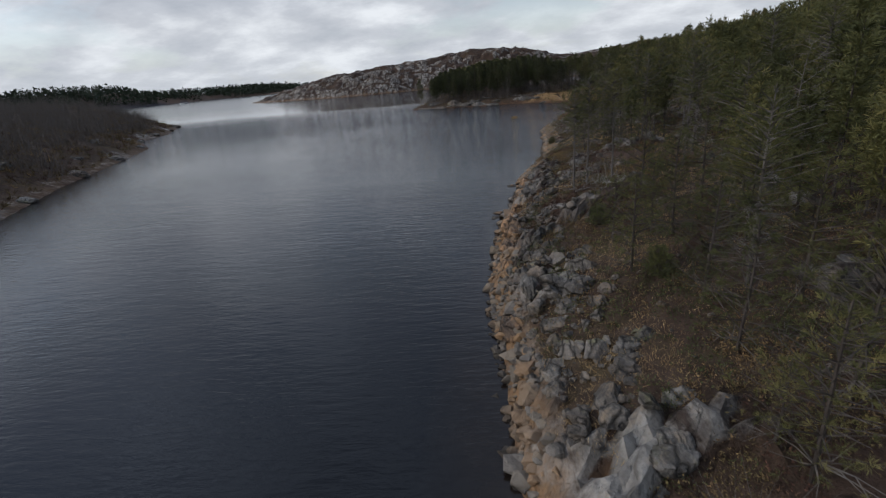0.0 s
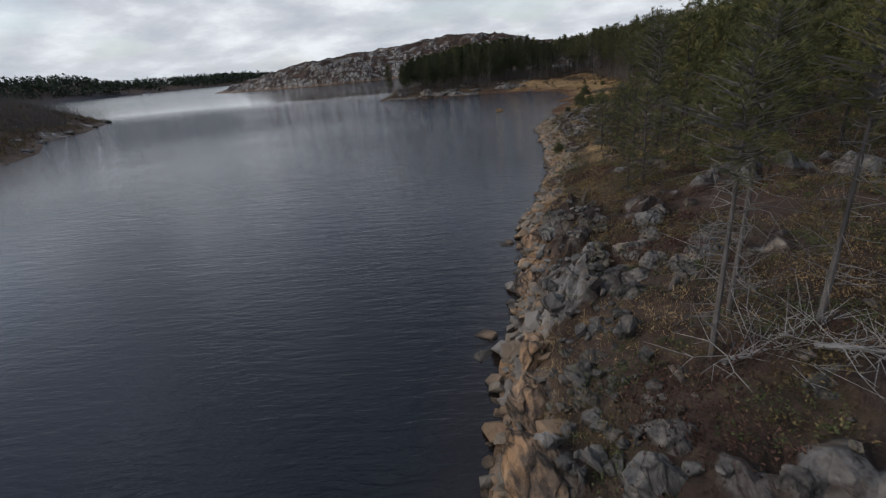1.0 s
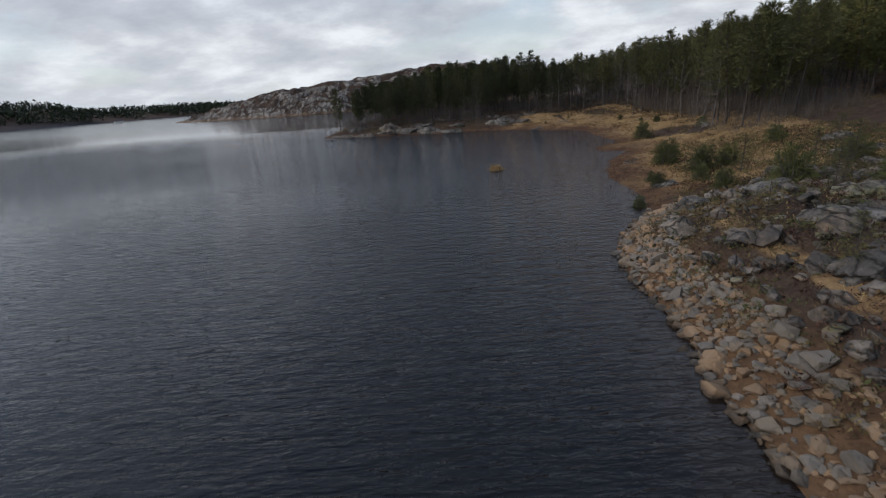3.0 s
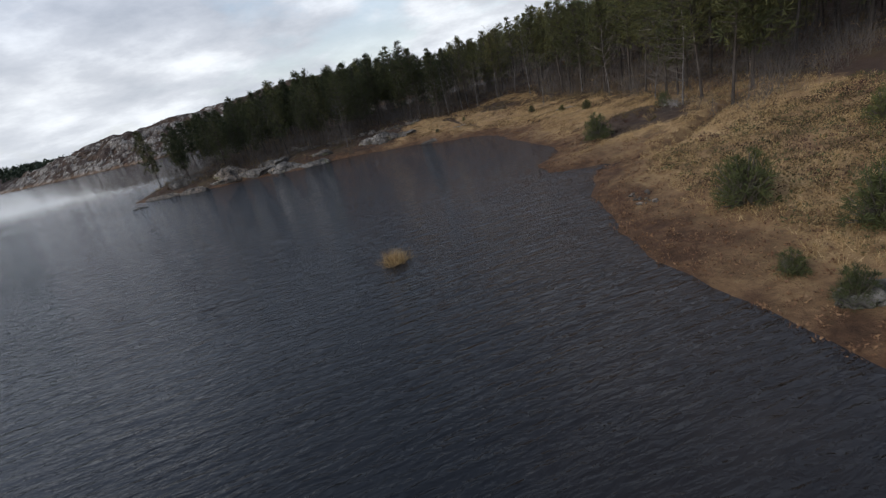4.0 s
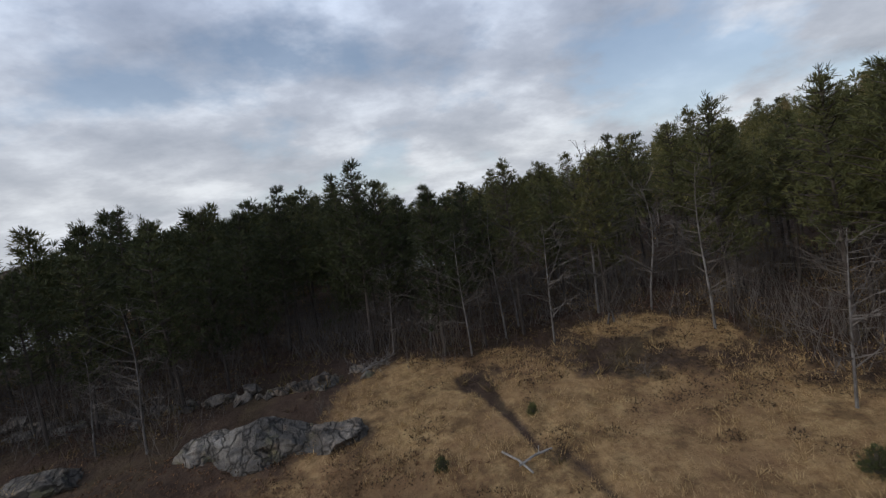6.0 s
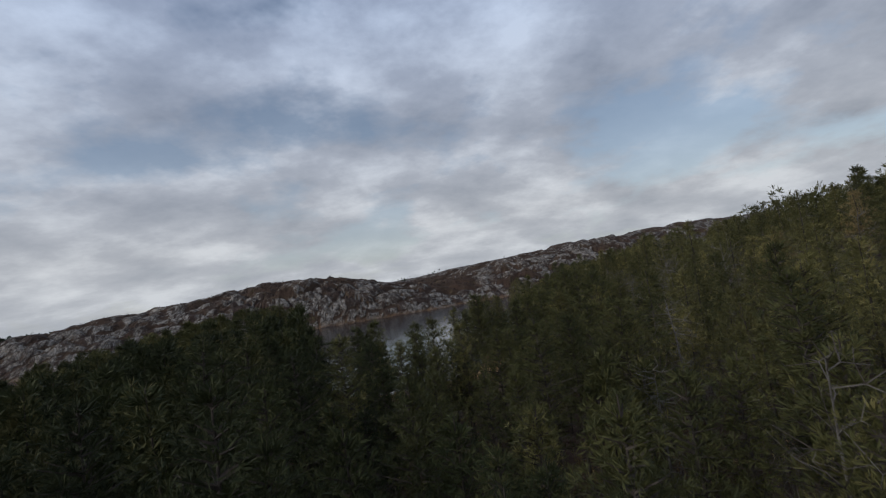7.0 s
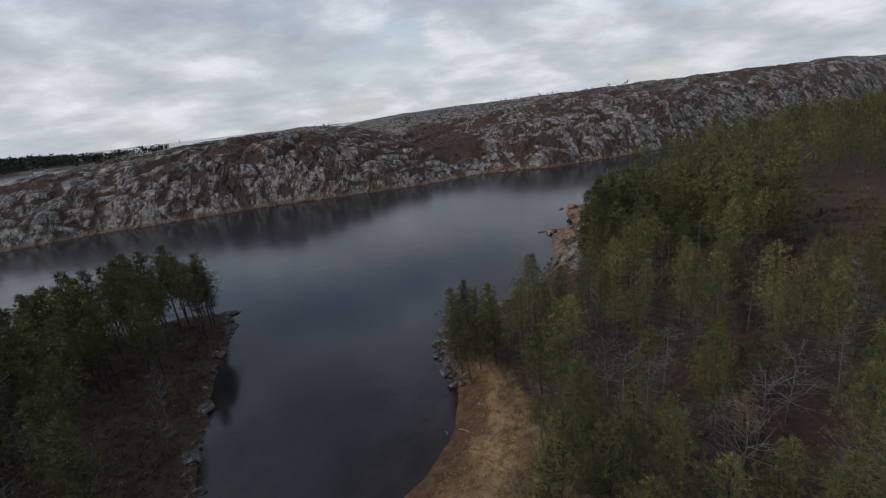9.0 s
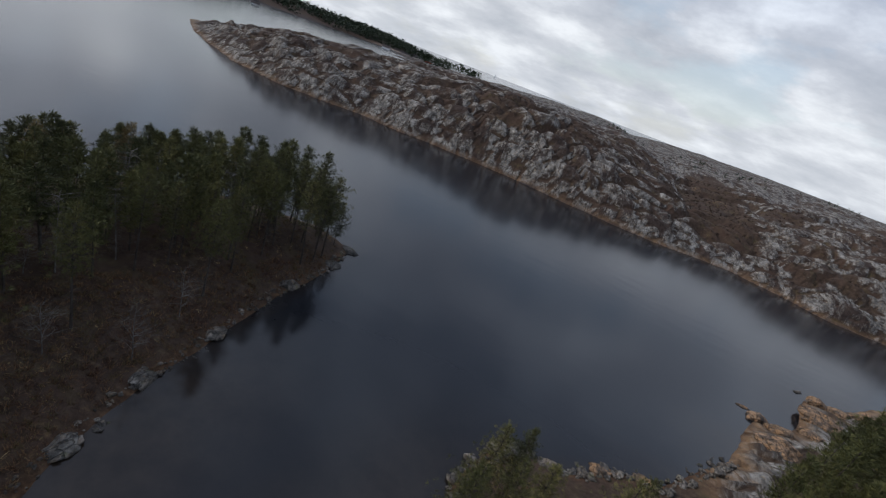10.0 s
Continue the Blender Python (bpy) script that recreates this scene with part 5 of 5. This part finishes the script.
STONE_MESHES = [mesh_from("stone", V, F, STONE_SHORE) for V, F in STONES]
rng = np.random.default_rng(21)
strew("shore_stones", "ochre and grey shore stones along the waterline", rng, scatter_stones(rng, 3600, BANK[10:], (-0.2, 1.45), 0.185, 0.03), STONE_SHORE, 230, lambda x, y: np.hypot(x - 9.3, y - 44.5))
strew("shore_stones", "rounded orange-brown stones below the rocky bank", rng, scatter_stones(rng, 900, BANK[2:11], (-0.1, 0.85), 0.25, 0.07), STONE_SHORE, 60, lambda x, y: np.hypot(x - 3, y - 9))
strew("shore_stones", "dark wet stones lying in the water off the bank", rng, scatter_stones(rng, 110, BANK[2:12], (-0.5, 0.05), 0.32, 0.12), STONE_SHORE)
strew("rubble", "grey broken stones among the heather", rng, scatter_stones(rng, 300, BANK[2:], (1.2, 6.0), 0.17, 0.06), STONE_GREY)
strew("rubble", "fractured grey granite blocks of the bank", rng, scatter_stones(rng, 420, BANK[2:10], (0.7, 2.6), 0.26, 0.12), STONE_GREY)
strew("rubble", "grey lichen-covered stones on the open heath", rng, scatter_stones(rng, 1100, BANK[14:], (1.5, 12.5), 0.34, 0.16), STONE_GREY)
strew("shore_stones", "grey stones along the inlet's edge", rng, scatter_stones(rng, 420, HEADLAND[10:17], (-0.8, 0.5), 0.26, 0.10), STONE_GREY)
strew("rubble", "pale grey boulders and rubble at the wood's edge", rng, scatter_stones(rng, 120, [(4.0, 116.5), (9.0, 114.5), (15.0, 113.2), (18.5, 113.4)], (-1.2, 1.2), 0.34, 0.2), STONE_GREY)
strew("shore_stones", "few pale stones on the marsh shore", rng, scatter_stones(rng, 16, [(16.9, 73.8), (17.3, 74.9)], (0.1, 0.7), 0.17), STONE_GREY)
strew("shore_stones", "stones at the foot of the wooded shore", rng, scatter_stones(rng, 300, HEADLAND[-2:] + EAST[:6], (-0.6, 1.5), 0.55), STONE_GREY)


# ---- low growth ----
def clumps(name, label, category, rng, x, y, mat, size, blades, width, up=0.7, lean=0.6, spread=0.22):
    z = survey(x, y)[0]
    n = len(x)
    s = size * rng.uniform(0.6, 1.4, (n, 1, 1))
    d = rng.normal(size=(n, blades, 3)) * lean + (0, 0, up)
    d[..., 2] = np.abs(d[..., 2])
    d /= np.linalg.norm(d, axis=2, keepdims=True)
    root = np.stack([x, y, z - 0.03], 1)[:, None]
    side = np.cross(d, rng.normal(size=d.shape))
    side /= np.linalg.norm(side, axis=2, keepdims=True) + 1e-9
    ln = s * rng.uniform(0.6, 1.1, (n, blades, 1))
    start = root + rng.normal(size=d.shape) * s * (spread, spread, 0.02)
    V = np.stack([start - side * width * s, start + side * width * s, start + d * ln], 2).reshape(-1, 3)
    F = np.arange(len(V)).reshape(-1, 3)
    return tagged(new(name, mesh_from(name, V.reshape(-1, 3), F, mat)), label, category, kind="stuff")


def cushions(name, label, category, rng, x, y, mat, size, leaves, leaf):
    """Low domes of small upright leaves and stems."""
    n = len(x)
    z = survey(x, y)[0]
    s = size * rng.uniform(0.55, 1.35, (n, 1, 1))
    d = rng.normal(size=(n, leaves, 3))
    d[..., 2] = np.abs(d[..., 2])
    d /= np.linalg.norm(d, axis=2, keepdims=True)
    at = np.stack([x, y, z - 0.04], 1)[:, None] + d * s * rng.uniform(0.55, 1.05, (n, leaves, 1)) * (1.0, 1.0, 0.75)
    u = rng.normal(size=d.shape)
    u /= np.linalg.norm(u, axis=2, keepdims=True)
    w = d + 0.5 * rng.normal(size=d.shape)
    w /= np.linalg.norm(w, axis=2, keepdims=True)
    k = leaf * rng.uniform(0.6, 1.4, (n, leaves, 1))
    V = np.stack([at - u * k * 0.42, at + u * k * 0.42, at + w * k * 1.3], 2).reshape(-1, 3)
    return tagged(new(name, mesh_from(name, V, np.arange(len(V)).reshape(-1, 3), mat)), label, category, kind="stuff")


def where(rng, box, step, keep):
    return forest_spots(rng, box, step, keep)


rng = np.random.default_rng(31)


def heath_keep(x, y):
    h, rock, grass, *_ = survey(x, y)
    return (h > 0.35) & (rock < 0.5) & (fbm(x / 2.5, y / 2.5, 3, 14) > -0.5) & (inland(x, y, MAIN) < 26)


x, y = where(rng, (2, 1, 17, 46), 0.27, lambda x, y: heath_keep(x, y) & (x < 11 + 0.15 * y))
# patches: heather, then bilberry and moss, then bleached grass
pick = 0.5 + 0.62 * fbm(x / 2.3, y / 2.3, 4, 19) + rng.normal(size=len(x)) * 0.07
low, mid, high = pick < 0.41, (pick >= 0.41) & (pick < 0.53), pick >= 0.53
cushions("heather", "dark red-brown heather carpet on the rocky bank", "heather", rng, x[low], y[low], HEATHER, 0.36, 96, 0.036)
cushions("ground_shrub", "low olive-green bilberry and moss cushions", "shrub", rng, x[mid], y[mid], JUNIPER, 0.27, 70, 0.036)
clumps("grass", "tufts of withered yellow grass among heather", "grass", rng, x[high], y[high], GRASS, 0.15, 44, 0.022, 0.7, 0.7, 0.9)
bare = rng.random(len(x)) < 0.022
clumps("scrub", "bare grey-brown birch scrub on the bank", "scrub", rng, x[bare], y[bare], TWIG, 0.8, 30, 0.005, 0.9, 0.6)
x, y = where(rng, (2, 1, 32, 78), 0.31, lambda x, y: heath_keep(x, y) & ((x >= 11 + 0.15 * y) | (y >= 46)))
pick = rng.random(len(x)) + 0.2 * fbm(x / 1.6, y / 1.6, 2, 19)
cushions("heather", "brown heather on the stony heath", "heather", rng, x[pick < 0.55], y[pick < 0.55], HEATHER, 0.34, 44, 0.050)
cushions("ground_shrub", "low olive-green juniper and moss cushions", "shrub", rng, x[(pick > 0.55) & (pick < 0.74)], y[(pick > 0.55) & (pick < 0.74)], JUNIPER, 0.3, 44, 0.050)
clumps("grass", "withered yellow grass on the stony heath", "grass", rng, x[pick > 0.97], y[pick > 0.97], GRASS, 0.17, 26, 0.022, 0.75, 0.6, 0.8)


def marsh_keep(x, y):
    h, rock, grass, *_ = survey(x, y)
    return (h > 0.24) & (grass > 0.35) & (rock < 0.5) & (fbm(x / 0.9, y / 0.9, 3, 15) > -0.15) & (inland(x, y, MAIN) + 1.5 * fbm(x / 1.8, y / 1.8, 3, 73) > 2.0)


x, y = where(rng, (11, 62, 34, 116), 0.27, marsh_keep)
clumps("marsh_grass", "withered straw-coloured marsh grass", "grass", rng, x, y, GRASS, 0.25, 22, 0.020, 0.8, 0.6)
x, y = where(rng, (14, 64, 32, 114), 0.42, lambda x, y: (survey(x, y)[0] > 0.3) & (inland(x, y, CLEAR) > -1) & (fbm(x / 1.5, y / 1.1, 4, 47) + 0.5 * smooth01(inland(x, y, MAIN), 5, 11) > 0.24))
cushions("sedge", "small brown sedge and heather plants in the marsh", "sedge", rng, x, y, SEDGE, 0.33, 50, 0.045)
x, y = where(rng, (6, 62, 30, 114), 0.34, lambda x, y: (survey(x, y)[0] > 0.0) & (inland(x, y, MAIN) + 1.5 * fbm(x / 1.8, y / 1.8, 3, 73) < 3.0) & (fbm(x / 0.9, y / 0.9, 3, 48) > -0.25))
cushions("sedge", "rusty withered sedge along the marsh's edge", "sedge", rng, x, y, BRACKEN, 0.17, 30, 0.042)
x, y = where(rng, (22, 138, 52, 172), 0.42, marsh_keep)
beach_x, beach_y = where(rng, (23, 139, 51, 171), 0.8, lambda x, y: marsh_keep(x, y) & (fbm(x / 2.2, y / 2.2, 3, 49) > 0.03))
cushions("sedge", "brown sedge and bracken on the inlet's shore", "sedge", rng, beach_x, beach_y, SEDGE, 0.34, 40, 0.06)
edge_x, edge_y = where(rng, (30, 142, 50, 168), 0.8, lambda x, y: (np.abs(inland(x, y, INLET) - 1.0) < 1.6) & (inland(x, y, MAIN) > 3.5))
cushions("ground_shrub", "dark shrubs and brush beside the inlet's beach", "shrub", rng, edge_x, edge_y, HEATHER, 0.55, 60, 0.06)
clumps("scrub", "bare grey brush beside the inlet's beach", "scrub", rng, edge_x, edge_y, TWIG, 1.1, 26, 0.006, 1.1, 0.6)
clumps("marsh_grass", "withered yellow grass on the inlet's shore", "grass", rng, x, y, GRASS, 0.30, 26, 0.030, 0.7, 0.7)


def floor_keep(x, y):
    h, rock, grass, *_ = survey(x, y)
    return (h > 0.4) & (grass < 0.4) & (rock < 0.5)


x, y = where(rng, (-10, 84, 48, 197), 0.72, lambda x, y: floor_keep(x, y) & (fbm(x / 3, y / 3, 2, 44) > -0.2))
pick = rng.random(len(x))
clumps("heather", "brown heather and bilberry on the wood's floor", "heather", rng, x[pick < 0.7], y[pick < 0.7], HEATHER, 0.48, 20, 0.032)
clumps("scrub", "bare grey undergrowth along the wood's edge", "scrub", rng, x[(pick > 0.7) & (pick < 0.8)], y[(pick > 0.7) & (pick < 0.8)], TWIG, 0.85, 20, 0.007, 1.0, 0.55)
clumps("grass", "pale withered grass under the pines", "grass", rng, x[pick > 0.88], y[pick > 0.88], GRASS, 0.4, 14, 0.022)
x, y = where(rng, (-8, 80, 46, 128), 1.15, lambda x, y: (inland(x, y, CLEAR) < 0.3) & (inland(x, y, CLEAR) > -9) & (inland(x, y, MAIN) > 1.5) & (fbm(x / 3, y / 3, 2, 71) > -0.35))
clumps("scrub", "bare grey-brown saplings and brush at the wood's edge", "scrub", rng, x, y, TWIG, 2.0, 44, 0.0035, 1.3, 0.5)
x, y = where(rng, (-8, 80, 46, 128), 0.6, lambda x, y: (inland(x, y, CLEAR) < 0.2) & (inland(x, y, CLEAR) > -12) & (inland(x, y, MAIN) > 1.0))
cushions("heather", "dark bilberry and heather under the pines", "heather", rng, x, y, HEATHER, 0.42, 34, 0.06)
x, y = where(rng, (9, 149, 25, 192), 0.55, lambda x, y: (inland(x, y, SLOPE) > -1.5) & (inland(x, y, MAIN) > 0.5) & (fbm(x / 2, y / 2, 3, 63) > -0.35))
clumps("bracken", "rust-brown withered bracken above the inlet", "bracken", rng, x, y, BRACKEN, 0.42, 22, 0.04)
cushions("heather", "dark heather between bracken above the inlet", "heather", rng, x[::2], y[::2], HEATHER, 0.5, 30, 0.08)
x, y = where(rng, (60, 156, 126, 193), 1.0, lambda x, y: (inland(x, y, HEATH) > -1) & (fbm(x / 4, y / 4, 3, 17) > -0.2))
clumps("heather", "dark heather on the clearing in the wood", "heather", rng, x, y, HEATHER, 0.7, 16, 0.05)
x, y = where(rng, (-120, 15, -30, 145), 1.0, lambda x, y: (inland(x, y, WEST) > 0.8) & (inland(x, y, WEST) < 45) & (fbm(x / 6, y / 6, 3, 16) > -0.25))
clumps("heather", "dark brown heather on the far bank", "heather", rng, x, y, HEATHER, 0.7, 18, 0.035, 0.8, 0.7)
x, y = where(rng, (-130, 15, -36, 150), 2.3, lambda x, y: (inland(x, y, WEST) > 4 + 5 * fbm(x / 8, y / 8, 2, 23)) & (inland(x, y, WEST) < 50))
clumps("scrub", "bare grey-brown birch scrub on the far bank", "scrub", rng, x, y, TWIG, 3.0, 34, 0.008, 1.2, 0.55)
x, y = where(rng, (-150, 283, 180, 420), 2.2, lambda x, y: (survey(x, y)[1] < 0.4) & (inland(x, y, RIDGE) > 3))
clumps("heather", "dark heather in the gullies of the ridge", "heather", rng, x, y, MOORHEATH, 0.8, 12, 0.09)


def bush(x, y, size, k, label, tall=1.0):
    """A juniper: short stems and a dense crown of brushes."""
    r = np.random.default_rng(800 + k)
    stems, leaves = Soup(), Soup()
    for _ in range(170):
        d = r.normal(size=3)
        d[2] = abs(d[2]) * 1.3
        d = d / np.linalg.norm(d) * r.uniform(0.45, 1.0) * (0.62, 0.62, 1.0 * tall)
        d[2] = max(d[2], 0.12)
        stick(stems, (0, 0, 0), d * 0.9, 0.02, 0.006)
        tuft(leaves, r, d * 0.85, d, 0.17, 18, 0.012)
    ob = thing("juniper_bush", label, "bush", "bushes of the marsh", at=place(x, y, 0, size, 0.05))
    tagged(sub("branchwork", stems.mesh("branchwork", TWIG), ob), kind="stuff")
    sub("foliage", leaves.mesh("foliage", JUNIPER), ob)


def sapling(k):
    r = np.random.default_rng(1000 + k)
    soups = pine(r, 2.2, 0.1, 0.72, 11, 6, 24, 0.095, 0.0058, bare=8, stem_sides=5, along_limb=(0.22, 0.38, 0.54, 0.7, 0.86, 1.03))
    return [q.mesh(n, m) for q, n, m in zip(soups, ("trunk", "branchwork", "crown"), (BARK, TWIG, NEEDLES))]


SAPLINGS = [sapling(k) for k in range(4)]
x, y = where(rng, (6, 6, 30, 66), 2.7, lambda x, y: heath_keep(x, y) & (inland(x, y, MAIN) > 3.2) & (fbm(x / 5, y / 5, 2, 18) > -0.12))
near_x, near_y = np.array([(10.8, 36.0), (11.6, 38.5), (11.3, 40.8), (12.6, 36.8), (12.9, 43.0), (12.0, 33.6), (13.8, 40.0), (10.2, 33.4), (14.4, 44.6), (9.6, 30.8), (6.6, 12.5), (8.9, 18.6), (7.2, 8.4), (7.6, 10.6), (9.4, 10.1), (10.0, 13.4), (8.4, 14.4), (10.5, 17.2), (8.0, 6.8), (6.7, 5.6), (11.6, 8.2), (9.8, 5.6)]).T
first = len(x)
x, y = np.r_[x, near_x], np.r_[y, near_y]
for k, (a, b) in enumerate(zip(x, y)):
    ob = thing("pine_sapling", "young green pine among heather on the bank", "tree", "young pines of the bank", at=place(a, b, 50 * k, rng.uniform(0.45, 1.05) if k < first else rng.uniform(1.2, 1.6), 0.05))
    for n, me in zip(("trunk", "branchwork", "crown"), SAPLINGS[k % 4]):
        tagged(sub(n, me, ob), kind="" if n == "trunk" else "stuff")

for k, (x, y, s) in enumerate([(22.5, 84.3, 1.4), (18.3, 71.4, 1.5), (16.1, 68.3, 0.55), (15.9, 67.0, 0.7), (18.6, 68.4, 1.3), (20.0, 68.6, 1.2), (17.5, 66.4, 0.8), (9.9, 44.9, 0.7), (17.6, 61.2, 1.5), (18.9, 58.6, 1.3), (17.0, 63.8, 0.9), (21.8, 63.5, 1.2), (25.0, 72.5, 1.1), (13.9, 64.4, 0.6), (23.0, 57.0, 1.2), (7.2, 12.2, 0.8), (6.8, 16.6, 0.8), (19.5, 106.2, 0.4), (22.6, 107.0, 0.35), (27.0, 101.0, 0.6), (27.8, 93.5, 0.7), (28.2, 86.0, 0.9), (27.6, 96.8, 0.5)]):
    bush(x, y, s, k, "dark green juniper bush on the marsh" if y > 66 else "green juniper bush among the rocks", 1.15)


tx, ty = 9.32 + rng.normal(size=26) * 0.16, 76.05 + rng.normal(size=26) * 0.16
clumps("grass_tussock", "withered grass tussock standing in the bay", "grass", rng, tx, ty, GRASS, 0.42, 30, 0.018, 0.8, 0.5)


# ---- dead wood ----
def fallen_tree(x, y, turn, size, k, label):
    r = np.random.default_rng(900 + k)
    stem, limbs = Soup(), Soup()
    pts = [(0, 0, 0.15), (0.6, 0.05, 0.22), (1.3, 0.0, 0.28), (2.0, 0.12, 0.30)]
    for a, b, ra, rb in zip(pts, pts[1:], (0.055, 0.048, 0.036), (0.048, 0.036, 0.015)):
        stick(stem, a, b, ra, rb, 6)
    for _ in range(60):
        s = r.uniform(0.05, 1)
        root = np.array([2.0 * s, 0.05, 0.2 + 0.1 * s])
        d = r.normal(size=3) * (0.5, 0.7, 0.26) + (0.25, 0, 0.12)
        mid = root + d * r.uniform(0.3, 0.7)
        mid[2] = max(mid[2], 0.08)
        stick(limbs, root, mid, 0.011, 0.007)
        for _ in range(3):
            stick(limbs, mid, mid + d * 0.4 + r.normal(size=3) * 0.22, 0.007, 0.003)
    ob = thing("fallen_tree", label, "dead wood", at=place(x, y, turn, size, 0.0))
    sub("trunk", stem.mesh("trunk", DEADWOOD), ob)
    sub("branchwork", limbs.mesh("branchwork", DEADWOOD), ob)


fallen_tree(6.9, 20.9, 5, 0.9, 0, "bleached fallen pine with a tangle of grey branches")
fallen_tree(8.0, 20.7, -30, 0.8, 1, "heap of bleached grey branches under pines")
fallen_tree(27.6, 84.2, 60, 0.6, 2, "small bleached fallen tree in dark heather")
fallen_tree(18.4, 113.0, 30, 0.7, 3, "grey fallen branches before the wood")


def log(x, y, turn, length, k):
    s = Soup()
    tube_pts = [(-length / 2, 0, 0.08), (0, 0.06, 0.10), (length / 2, 0, 0.09)]
    for a, b in zip(tube_pts, tube_pts[1:]):
        stick(s, a, b, 0.034, 0.026, 6)
    stick(s, (0.1 * length, 0.03, 0.1), (0.25 * length, 0.2, 0.2), 0.018, 0.008, 5)
    tagged(new("driftwood", s.mesh("driftwood", DEADWOOD)), "pale driftwood stick lying on the marsh grass", "dead wood", "driftwood").matrix_world = place(x, y, turn, 1, 0.0)


log(21.2, 105.3, -80, 1.3, 0)
log(21.7, 105.2, 15, 1.1, 5)
log(28.0, 96.8, -30, 1.6, 1)
log(40.6, 161.0, 70, 1.6, 2)
log(43.4, 158.5, 30, 1.4, 3)
log(41.8, 160.4, -50, 1.1, 4)


def stake(x, y, tilt):
    s = Soup()
    stick(s, (0, 0, -0.1), (0, 0, 0.5), 0.045, 0.035, 6)
    tagged(new("stake", s.mesh("stake", BIRCH)), "short pale broken birch stump", "stump", "stumps at the wood").matrix_world = place(x, y, 0, 1, 0.05, (tilt, 8))


stake(27.9, 110.4, 14)
stake(28.15, 110.3, -18)
